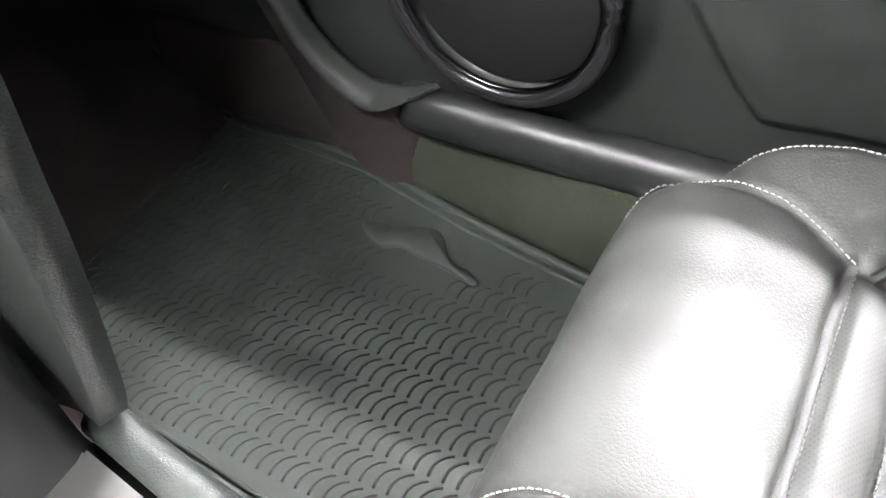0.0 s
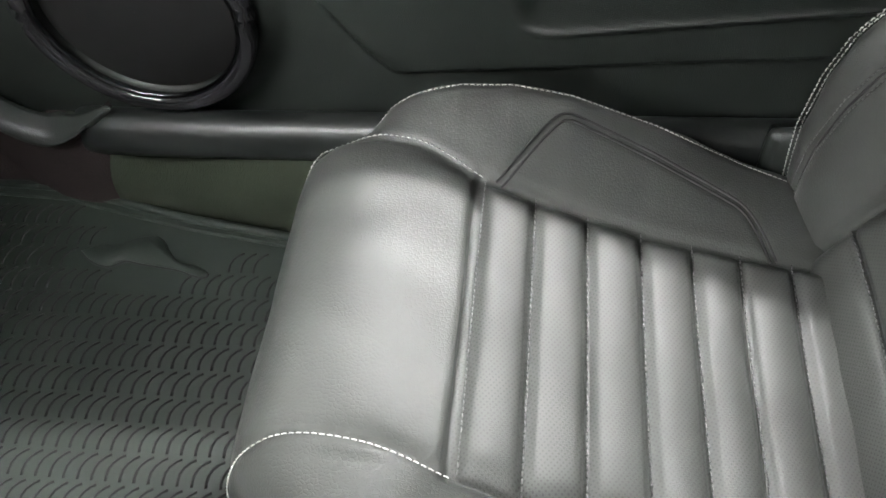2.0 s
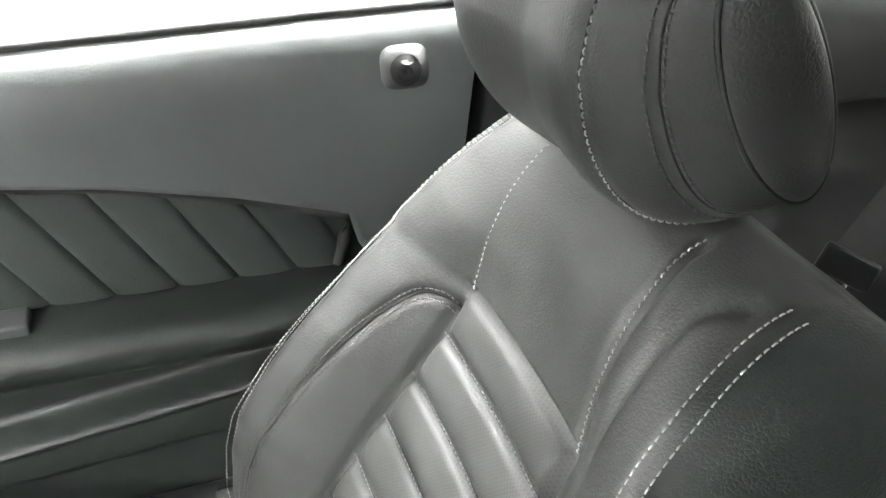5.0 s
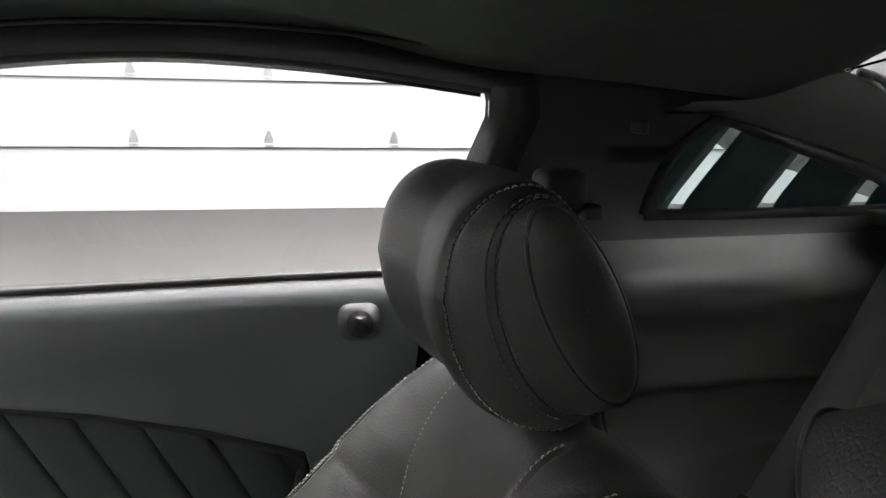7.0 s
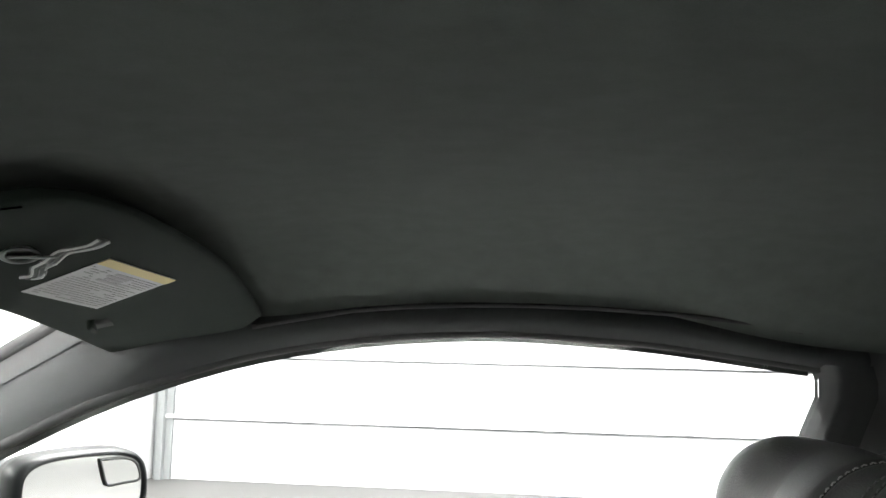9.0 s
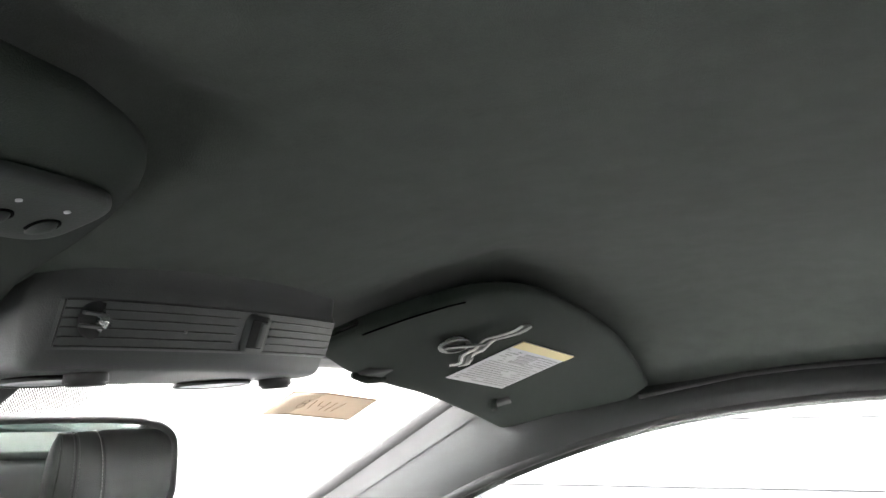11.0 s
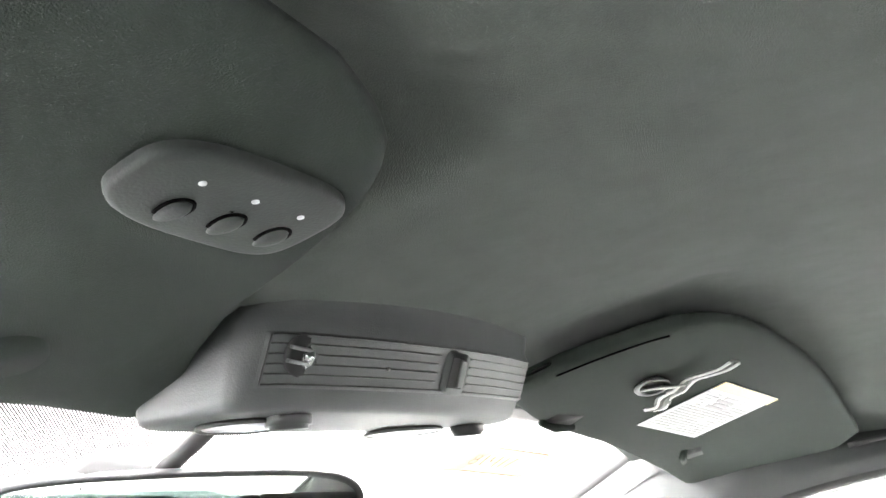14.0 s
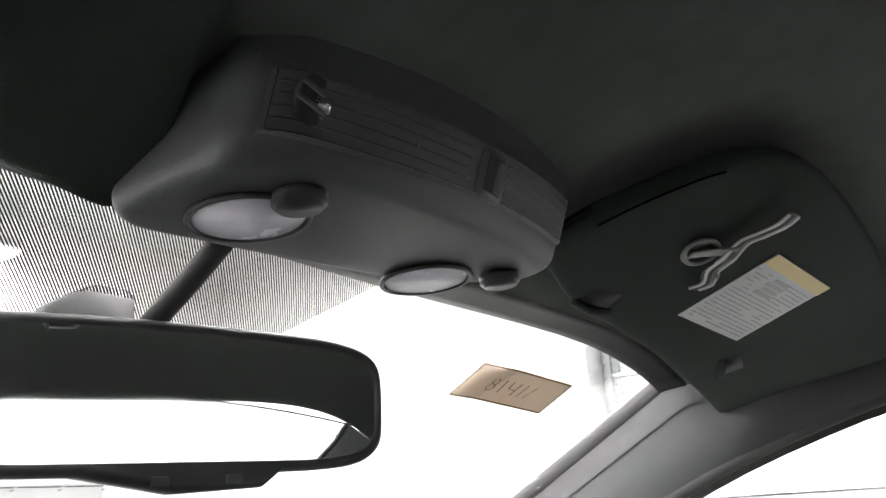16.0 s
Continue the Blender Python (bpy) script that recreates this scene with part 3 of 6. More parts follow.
def build_floor():
    def fl(u, v):
        x = -1.05 + 2.6 * u
        y = YC - 0.70 + 1.40 * v
        z = 0.035 + 0.9 * max(0.0, -0.70 - x) ** 1.1 + (0.12 if x > 0.62 else 0.12 * max(0, min(1, (x - 0.5) / 0.12)))
        return Vector((x, y, z))
    c = part("floor", grid(fl, lin(0, 1, 60), lin(0, 1, 30)), CARPET_DARK)
    tagged(solid(c, 0.03), "black carpet on the car floor", "carpet", kind="structure")

    def wallc(u, v):
        x = -0.85 + 1.45 * u
        out = 0.70 - 0.075 * max(0, min(1, (x + 0.55) / 0.45))
        return Vector((x, out - 0.012 * v * (1 - v) * 4 - 0.01 * v, 0.04 + 0.20 * v))
    for sgn in (1, -1):
        # front stretch is the same carpet; its black tone stands for the footwell shadow
        for u0, u1, cm, cl in ((0.0, 0.30, CARPET_DARK, "black carpet in the footwell side"), (0.30, 1.0, CARPET, "dark olive carpet on the inner sill")):
            k = part("trim", grid(lambda u, v: Vector((wallc(u, v).x, YC + sgn * (wallc(u, v).y - YC), wallc(u, v).z)), lin(u0, u1, 40), lin(0, 1, 12)), cm)
            tagged(solid(k, 0.01), cl, "carpet trim", kind="structure")
        prof = ((0.612, 0.222), (0.610, 0.240), (0.618, 0.262), (0.634, 0.270), (0.655, 0.262), (0.668, 0.240))
        s = part("sill_plate", grid(lambda x, p: Vector((x, YC + sgn * (p.x + 0.03 * max(0, -x - 0.25) + 0.05 * max(0.0, (-0.33 - x) / 0.09) ** 2 - YC), p.y - 0.045 * max(0.0, (-0.33 - x) / 0.09) ** 2)), lin(-0.42, 0.62, 48), smooth_line([(a, b, 0) for a, b in prof], 16)), PLASTIC_SMOOTH)
        tagged(solid(s, 0.004), "satin black plastic door sill plate", "sill plate", kind="structure")
        o = part("body_side", box(-1.2, 2.0, min(YC + sgn * 0.72, YC + sgn * 0.80), max(YC + sgn * 0.72, YC + sgn * 0.80), -0.05, 0.30, 0.01), CAR_PAINT)
        tagged(o, "dark green painted car sill", "car body", kind="structure")
    b = part("underbody", box(-1.3, 2.0, YC - 0.74, YC + 0.74, -0.08, 0.0, 0.01), BLACK)
    tagged(b, "black car underbody", "car body", kind="structure")
    f = part("firewall", box(-1.12, -1.05, YC - 0.75, YC + 0.75, 0.0, 0.80, 0.01), CARPET_DARK)
    tagged(f, "dark carpeted firewall", "car body", kind="structure")


def mat_z(x, y):
    return 0.062 + 0.05 * max(0.0, -0.62 - x)


def build_floor_mat():
    fm = thing("floor_mat", (-0.35, 0.42, 0.05), "black ribbed rubber floor mat with a raised emblem", "floor mat")
    outline = [(0.08, 0.19), (0.08, 0.585), (-0.135, 0.612), (-0.30, 0.640), (-0.455, 0.678), (-0.50, 0.690), (-0.56, 0.694), (-0.78, 0.700), (-0.81, 0.68), (-0.82, 0.40), (-0.80, 0.27), (-0.50, 0.20), (-0.20, 0.175)]
    bm = bmesh.new()
    bm.faces.new([bm.verts.new((x, y, 0)) for x, y in outline])
    bmesh.ops.triangulate(bm, faces=list(bm.faces))
    bmesh.ops.subdivide_edges(bm, edges=list(bm.edges), cuts=4, use_grid_fill=True)
    for v in bm.verts:
        v.co.z = mat_z(v.co.x, v.co.y)
    sh = part("sheet", bm, RUBBER, fm, smooth=False)
    solid(sh, 0.012)
    rim = [Vector((x, y, mat_z(x, y) + 0.004)) for x, y in outline]
    rim = [p for k in range(len(rim)) for p in (rim[k], rim[k].lerp(rim[(k + 1) % len(rim)], 0.33), rim[k].lerp(rim[(k + 1) % len(rim)], 0.66))]
    part("rim", tube(rim, 0.007, 6, True), RUBBER, fm)
    inner = [Vector((p.x * 0.965 - 0.013, 0.43 + (p.y - 0.43) * 0.93, p.z - 0.002)) for p in rim]
    part("inner_rim", tube(inner, 0.0035, 6, True), RUBBER, fm)
    # short curved ribs in rows, turned a little; dark colour stands for groove shade
    verts, faces = [], []
    bend = ((0.0, 0.0), (-0.001, 0.006), (-0.001, 0.014), (0.002, 0.022), (0.008, 0.0285), (0.014, 0.032))
    for r in range(13):
        y0 = 0.190 + r * 0.0365
        for k in range(48):
            x0 = 0.05 - k * 0.0170 - (r % 2) * 0.006
            out = 0.585 + min(0.10, max(0.0, -0.13 - x0) * 0.26)
            if y0 < 0.20 or y0 + 0.034 > out - 0.010 or x0 < -0.76 or ((x0 + 0.340) / 0.115) ** 2 + ((y0 + 0.016 - 0.575) / 0.046) ** 2 < 1:
                continue
            pts = [Vector((x0 + dx, y0 + dy, mat_z(x0, y0) + 0.0003)) for dx, dy in bend]
            v, f = tube(pts, 0.0018, 4, flat=0.5)
            o = len(verts)
            verts += v
            faces += [tuple(i + o for i in q) for q in f]
    part("rib", (verts, faces), RUBBER_SHADE, fm)["kind"] = "stuff"
    # plain raised emblem: one flat bean-shaped body, a head end and a thin bent tail
    def pad(rings):
        n = len(rings[0])
        vs = [p for r in rings for p in r]
        return vs, [(q * n + i, q * n + (i + 1) % n, (q + 1) * n + (i + 1) % n, (q + 1) * n + i) for q in range(len(rings) - 1) for i in range(n)] + [tuple((len(rings) - 1) * n + i for i in range(n))]
    shape = ((-0.438, 0.579), (-0.410, 0.591), (-0.388, 0.590), (-0.369, 0.603), (-0.342, 0.609), (-0.325, 0.600), (-0.316, 0.588), (-0.300, 0.570), (-0.285, 0.562), (-0.271, 0.561), (-0.250, 0.552), (-0.253, 0.544), (-0.272, 0.548), (-0.290, 0.554), (-0.322, 0.559), (-0.345, 0.562), (-0.370, 0.566), (-0.390, 0.556), (-0.410, 0.560), (-0.425, 0.568))
    way = smooth_line([(x, y, 0) for x, y in shape + shape[:1]], 97)[:-1]
    mid = sum(way, Vector()) / len(way)
    em = pad([[Vector((mid.x + (p.x - mid.x) * s, mid.y + (p.y - mid.y) * (1 - (1 - s) * 2.0), mat_z(p.x, p.y) + z)) for p in way] for s, z in ((1.0, -0.002), (0.992, 0.0042), (0.965, 0.0058))])
    part("emblem", em, RUBBER, fm, "raised smooth rubber emblem")
    # groove round the emblem, its shade drawn as a dark line
    part("emblem_gap", tube([Vector((p.x, p.y, mat_z(p.x, p.y) + 0.0005)) for p in way], 0.0016, 5, True), RUBBER_SHADE, fm)


build_floor()
build_floor_mat()

# ---------------------------------------------------------------- seats
SY = 0.338      # middle of the passenger seat


def build_seat():
    seat = thing("car_seat", (0.30, SY, 0.04), "charcoal leather bucket seat with pale stitching and pleated inserts", "car seat", "front seats")
    # cushion ------------------------------------------------
    prof = smooth_line([(-0.040, 0.09, 0), (-0.066, 0.17, 0), (-0.070, 0.24, 0), (-0.060, 0.295, 0), (-0.035, 0.343, 0), (0.010, 0.367, 0), (0.065, 0.366, 0),
                        (0.132, 0.345, 0), (0.184, 0.328, 0), (0.285, 0.296, 0), (0.385, 0.264, 0), (0.470, 0.238, 0), (0.540, 0.220, 0)], 400)
    pa = np.array([(p.x, p.y) for p in prof])
    d = np.r_[0, np.cumsum(np.hypot(*np.diff(pa, axis=0).T))]
    low = int(np.argmin(pa[:, 0]))

    def s_of_x(x):
        return float(np.interp(x, pa[low:, 0], d[low:]))

    def c_at(s):
        return float(np.interp(s, d, pa[:, 0])), float(np.interp(s, d, pa[:, 1]))
    XS = (0.132, 0.184, 0.234, 0.285, 0.335, 0.383, 0.436, 0.486)
    RIDGE = 0.234

    def w_far(x):
        return lerp_table(x, (-0.03, 0.03, 0.132, 0.234, 0.30, 0.38, 0.47), (0.176, 0.170, 0.144, 0.127, 0.121, 0.123, 0.128))

    def w_near(x):
        return lerp_table(x, (0.0, 0.132, 0.20, 0.40, 0.48), (0.150, 0.150, 0.163, 0.158, 0.142))

    def rise(x):
        return lerp_table(x, (-0.075, -0.04, -0.011, 0.02, 0.064, 0.106, 0.158, 0.215, 0.301, 0.395, 0.47, 0.55), (-0.085, -0.065, -0.044, -0.019, 0.006, 0.030, 0.048, 0.053, 0.041, 0.017, 0.004, 0.0))

    def cush(s, v):
        x, z = c_at(s)
        w = w_far(x) if v > 0 else w_near(x)
        side = 1 if v > 0 else -1
        a = abs(v)
        hb = rise(x)
        back = 0.03 * max(0.0, min(1.0, (0.06 - x) / 0.10))
        if a <= 1:
            off, h, dx = w * a, -0.006 * (1 - a * a) * (1 if x > 0.13 else 0), 0.0
            if x < 0.13:
                h = -0.006 * a ** 6 * min(1, (0.13 - x) / 0.08)
        elif a <= 1.6:
            t = (a - 1) / 0.6
            off, h, dx = w + (RIDGE - w) * t, hb * math.sin(t * math.pi / 2) ** 1.2 - (0.006 * (1 - t) if x < 0.13 else 0) * min(1, max(0, (0.13 - x) / 0.08)), back * t
        else:
            t = (a - 1.6) / 0.4
            drop = max(0.05, z + hb - 0.10)
            off = RIDGE + 0.026 * math.sin(min(1, t * 1.4) * math.pi / 2)
            h, dx = hb - drop * (t ** 1.7), back
        return np.array((x + dx, SY + side * off, z + h))
    SS = np.linspace(0, d[-1], 215)
    VS = np.r_[np.linspace(-2, -1.6, 17)[:-1], np.linspace(-1.6, -1, 27)[:-1], np.linspace(-1, 1, 61), np.linspace(1, 1.6, 27)[1:], np.linspace(1.6, 2, 17)[1:]]
    P = np.array([[cush(s, v) for v in VS] for s in SS])
    N = arr_normals(P)
    if N[150, len(VS) // 2, 2] < 0:
        N = -N
    sx = [s_of_x(x) for x in XS]
    # pleats swell between their seams
    for i, s in enumerate(SS):
        for a, b in zip(sx, sx[1:]):
            if a < s < b:
                f = (s - a) / (b - a)
                for j, v in enumerate(VS):
                    if abs(v) < 1:
                        P[i, j] += N[i, j] * 0.0068 * (math.sin(math.pi * f) ** 0.55) * min(1.0, (1 - abs(v)) * 9)

    def v_of(x, off):
        w = w_far(x) if off > 0 else w_near(x)
        a = abs(off)
        a = a / w if a < w else 1 + 0.6 * (a - w) / (RIDGE - w)
        return math.copysign(a, off)
    roll_far = [(s_of_x(x), v_of(x, o)) for x, o in ((0.132, 0.142), (0.10, 0.158), (0.06, 0.174), (0.0, 0.182), (-0.035, 0.176), (-0.058, 0.170))] + [(0.12, 1.2), (0.03, 1.15)]
    roll_near = [(s_of_x(x), v_of(x, -o)) for x, o in ((0.132, 0.150), (0.10, 0.140), (0.06, 0.132), (0.0, 0.130), (-0.035, 0.138), (-0.058, 0.146))] + [(0.12, -1.0), (0.03, -1.0)]

    def along(sv, n=160):
        q = smooth_line([(a, b, 0) for a, b in sv], n)
        return [(p.x, p.y) for p in q]

    def on(sv, lift=0.0):
        return [cush(a, b) + np.array((0, 0, lift)) for a, b in sv]
    rf, rn = along(roll_far), along(roll_near)
    cross = [[(s, v) for v in np.linspace(-1, 1, 140)] for s in sx]
    edge_f = [(s, 1.0) for s in np.linspace(sx[0], d[-1], 200)]
    edge_n = [(s, -1.0) for s in np.linspace(sx[0], d[-1], 200)]
    inset = {}
    for sg in (1, -1):
        inset[sg] = along([(s_of_x(x), sg * v) for x, v in ((0.148, 1.0), (0.172, 1.20), (0.200, 1.40), (0.214, 1.445), (0.235, 1.44), (0.300, 1.39), (0.365, 1.33), (0.392, 1.28), (0.408, 1.15), (0.418, 1.0))], 220)
    ridge = {sg: [(s, sg * 1.6) for s in np.linspace(s_of_x(-0.030), s_of_x(0.46), 200)] for sg in (1, -1)}
    front = {sg: along([(s_of_x(-0.02), sg * 1.6), (s_of_x(-0.035), sg * 1.45), (s_of_x(-0.045), sg * 1.3)], 60) for sg in (1, -1)}
    lines = [(on(c), 0.006, 0.0048) for c in cross[1:]] + [(on(cross[0]), 0.010, 0.008)]
    lines += [(on(rf), 0.005, 0.006), (on(rn), 0.004, 0.006), (on(edge_f), 0.008, 0.007), (on(edge_n), 0.008, 0.007)]
    for sg in (1, -1):
        lines += [(on(inset[sg]), 0.0030 if sg > 0 else 0.0, 0.0060), (on(ridge[sg]), 0.003, 0.004)]
    P = press(P, N, lines)
    # soft creases
    for i in range(P.shape[0]):
        for j in range(P.shape[1]):
            q = Vector(P[i, j])
            P[i, j] += N[i, j] * 0.0016 * noise.noise(q * 22)
    reg = np.full((len(SS) - 1, len(VS) - 1), -1)
    rfa, rna = np.array(rf), np.array(rn)
    ins = {sg: np.array(inset[sg]) for sg in (1, -1)}
    for i in range(len(SS) - 1):
        s = (SS[i] + SS[i + 1]) / 2
        for j in range(len(VS) - 1):
            v = (VS[j] + VS[j + 1]) / 2
            if s < sx[0]:
                o = np.argsort(rfa[:, 0])
                vf = np.interp(s, rfa[o, 0], rfa[o, 1])
                o = np.argsort(rna[:, 0])
                vn = np.interp(s, rna[o, 0], rna[o, 1])
                reg[i, j] = 0 if vn < v < vf else (1 if v > 0 else 2)
            elif abs(v) < 1:
                reg[i, j] = 10 + sum(s > q for q in sx)
            else:
                sg = 1 if v > 0 else -1
                arr = ins[sg]
                top_v = np.interp(s, arr[:, 0], np.abs(arr[:, 1]), left=0, right=0)
                reg[i, j] = 3 if 0 < v < top_v else (1 if v > 0 else 2)
    names = {0: ("front_roll", LEATHER), 1: ("cushion_bolster", LEATHER), 2: ("cushion_bolster", LEATHER), 3: ("bolster_inset", LEATHER), 4: ("bolster_inset", LEATHER)}
    for k, data in pieces_of(P, reg).items():
        nm, mt = names.get(k, ("cushion_pleat", PERFORATED))
        part(nm, data, mt, seat)

    def sew(sv, surf, shift=0.0, mat=THREAD, seam=0.0, **kw):
        pts = [Vector(surf(a, b)) for a, b in sv]
        nrm = []
        for a, b in sv:
            t1 = np.array(surf(a + 0.004, b)) - np.array(surf(a - 0.004, b))
            t2 = np.array(surf(a, b + 0.03)) - np.array(surf(a, b - 0.03))
            n = np.cross(t1, t2)
            n = n / max(1e-9, np.linalg.norm(n))
            nrm.append(Vector(n))
        if sum(q.z for q in nrm) < 0 and surf is cush:
            nrm = [-q for q in nrm]
        if surf is not cush and sum(q.x for q in nrm) > 0:
            nrm = [-q for q in nrm]
        sh = []
        for k in range(len(pts)):
            a, b = pts[max(0, k - 1)], pts[min(len(pts) - 1, k + 1)]
            sh.append(pts[k] + (b - a).normalized().cross(nrm[k]) * shift)
        if seam:
            return part("seam", tube([p - n * seam for p, n in zip(sh, nrm)], 0.0013, 6), BLACK, seat, "dark folded seam")
        part("stitching", stitches([p - n * 0.001 for p, n in zip(sh, nrm)], nrm, **kw), mat, seat, "pale grey stitching" if mat is THREAD else "dark stitching")
    sew(rf, cush, 0.004)
    sew(rn, cush, -0.004)
    for sg in (1, -1):
        for o in (0.0035, -0.0035) if sg > 0 else ():
            sew(inset[sg], cush, o, BLACK, seam=0.0012)
        sew(ridge[sg], cush, 0.003)
        sew(front[sg], cush, 0.004)
        sew(front[sg], cush, -0.006)
    sew(cross[0], cush, 0.004, THREAD_DARK, pitch=0.006)
    for c in cross[1:]:
        sew(c, cush, 0.0, THREAD_DARK)
    # backrest -----------------------------------------------
    B0, U, FW = np.array((0.48, SY, 0.27)), np.array((0.482, 0, 0.876)), np.array((-0.876, 0, 0.482))
    bp = smooth_line([(-0.10, -0.01, 0), (0.0, 0.0, 0), (0.20, 0.002, 0), (0.41, 0.0, 0), (0.44, 0.003, 0), (0.49, 0.018, 0), (0.545, 0.024, 0), (0.595, 0.014, 0), (0.622, -0.014, 0), (0.630, -0.050, 0), (0.608, -0.095, 0), (0.45, -0.140, 0), (0.0, -0.140, 0), (-0.10, -0.13, 0)], 400)
    ba = np.array([(p.x, p.y) for p in bp])
    bd = np.r_[0, np.cumsum(np.hypot(*np.diff(ba, axis=0).T))]
    topi = int(np.argmax(ba[:, 0]))

    def q_of(a):
        return float(np.interp(a, ba[:topi, 0], bd[:topi]))
    AS = (0.4315, 0.378, 0.3185, 0.257, 0.194, 0.132, 0.072, 0.012)

    def wb(a):
        return lerp_table(a, (-0.1, 0.0, 0.12, 0.22, 0.32, 0.43, 0.50, 0.56, 0.62), (0.15, 0.150, 0.146, 0.135, 0.122, 0.109, 0.104, 0.100, 0.094))

    def ridge_b(a):
        return lerp_table(a, (-0.1, 0.15, 0.25, 0.35, 0.45, 0.54, 0.62), (0.245, 0.247, 0.238, 0.220, 0.200, 0.178, 0.150))

    def hb_b(a):
        return lerp_table(a, (-0.10, -0.06, -0.03, 0.03, 0.09, 0.133, 0.217, 0.30, 0.415, 0.50, 0.56, 0.62), (0.0, 0.006, 0.026, 0.060, 0.083, 0.0925, 0.090, 0.081, 0.062, 0.040, 0.020, -0.002))

    def back(q, v):
        a, h0 = float(np.interp(q, bd, ba[:, 0])), float(np.interp(q, bd, ba[:, 1]))
        front_side = 1.0 if q < bd[topi] else max(0.0, 1 - (q - bd[topi]) / 0.05)
        side = 1 if v > 0 else -1
        c = abs(v)
        w, r, hb = wb(a), ridge_b(a), hb_b(a) * front_side
        if v > 0 and a > 0.36:
            hb = lerp_table(a, (0.36, 0.39, 0.42, 0.45, 0.475, 0.50, 0.53, 0.56, 0.59, 0.62), (0.0714, 0.0665, 0.061, 0.0525, 0.0395, 0.029, 0.017, 0.009, 0.004, 0.001)) * front_side
        if v < 0:
            r += lerp_table(a, (0.15, 0.30, 0.45, 0.60), (0.0, 0.003, 0.016, 0.030))
        if c <= 1:
            off, h = w * c, -0.006 * (1 - c * c) * front_side
        elif c <= 1.6:
            t = (c - 1) / 0.6
            off, h = w + (r - w) * t, hb * math.sin(t * math.pi / 2) ** 1.15
        else:
            t = (c - 1.6) / 0.4
            off = r + (max(0.262, r + 0.012) - r) * math.sin(t * math.pi / 2) * (1 if front_side else 1)
            h = hb - max(0.0, (hb + 0.13 + h0)) * t ** 1.25
        return B0 + U * a + FW * (h0 + h) + np.array((0, side * off, 0))
    QS = np.linspace(0, bd[-1], 260)
    PB = np.array([[back(q, v) for v in VS] for q in QS])
    NB = arr_normals(PB)
    mid = len(VS) // 2
    if NB[60, mid, 0] > 0:
        NB = -NB
    aq = [q_of(a) for a in AS][::-1]
    for i, q in enumerate(QS):
        for a, b in zip([q_of(-0.09)] + aq, aq):
            if a < q < b:
                f = (q - a) / (b - a)
                for j, v in enumerate(VS):
                    if abs(v) < 1:
                        PB[i, j] += NB[i, j] * 0.0068 * (math.sin(math.pi * f) ** 0.55) * min(1.0, (1 - abs(v)) * 9)
    onb = lambda sv: [back(a, b) for a, b in sv]
    bcross = [[(q, v) for v in np.linspace(-1, 1, 140)] for q in aq]
    bed = {sg: [(q, sg * 1.0) for q in np.linspace(q_of(-0.09), q_of(0.61), 240)] for sg in (1, -1)}
    arc = {sg: along([(q_of(a), sg * v) for a, v in ((0.405, 1.0), (0.405, 1.10), (0.388, 1.20), (0.33, 1.28), (0.25, 1.32), (0.16, 1.35), (0.06, 1.39), (-0.03, 1.43))], 200) for sg in (1, -1)}
    brid = {sg: [(q, sg * 1.6) for q in np.linspace(q_of(-0.08), q_of(0.615), 240)] for sg in (1, -1)}
    brid2 = {sg: [(q, sg * 1.655) for q in np.linspace(q_of(-0.08), q_of(0.615), 240)] for sg in (1, -1)}
    fold = {sg: along([(q_of(a), sg * v) for a, v in ((0.35, 1.16), (0.45, 1.22), (0.53, 1.24), (0.575, 1.27), (0.595, 1.35), (0.602, 1.44))], 120) for sg in (1, -1)}
    blines = [(onb(c), 0.007, 0.0044) for c in bcross]
    for sg in (1, -1):
        blines += [(onb(bed[sg][:168] if sg > 0 else bed[sg]), 0.009, 0.006), (onb(arc[sg]), 0.0050 if sg > 0 else 0.0, 0.0050), (onb(brid[sg]), 0.004, 0.005), (onb(brid2[sg]), 0.002, 0.003)]
        if sg < 0:
            blines += [(onb(fold[sg]), 0.008, 0.009)]
    PB = press(PB, NB, blines)
    for i in range(PB.shape[0]):
        for j in range(PB.shape[1]):
            PB[i, j] += NB[i, j] * 0.0016 * noise.noise(Vector(PB[i, j]) * 20)
    reg = np.full((len(QS) - 1, len(VS) - 1), -1)
    arcs = {sg: np.array(arc[sg]) for sg in (1, -1)}
    for i in range(len(QS) - 1):
        q = (QS[i] + QS[i + 1]) / 2
        for j in range(len(VS) - 1):
            v = (VS[j] + VS[j + 1]) / 2
            far = v > 0
            if q > bd[topi]:
                reg[i, j] = 9
            elif abs(v) < 1:
                reg[i, j] = 10 + sum(q > b for b in aq)
            elif abs(v) > 1.6:
                reg[i, j] = 5 if far else 6
            else:
                arr = arcs[1 if far else -1]
                o = np.argsort(arr[:, 0])
                lim = np.interp(q, arr[o, 0], np.abs(arr[o, 1]), left=1.55, right=0) if far else 0.0
                reg[i, j] = (3 if far else 4) if abs(v) < lim else (1 if far else 2)
    names = {1: ("back_bolster", LEATHER), 2: ("back_bolster", LEATHER), 3: ("bolster_inset", LEATHER), 4: ("bolster_inset", LEATHER), 5: ("side_panel", LEATHER_PEBBLE), 6: ("side_panel", LEATHER_PEBBLE), 9: ("back_panel", LEATHER), 10 + len(aq): ("shoulder_panel", LEATHER)}
    for k, data in pieces_of(PB, reg).items():
        nm, mt = names.get(k, ("back_pleat", PERFORATED_BACK))
        part(nm, data, mt, seat)
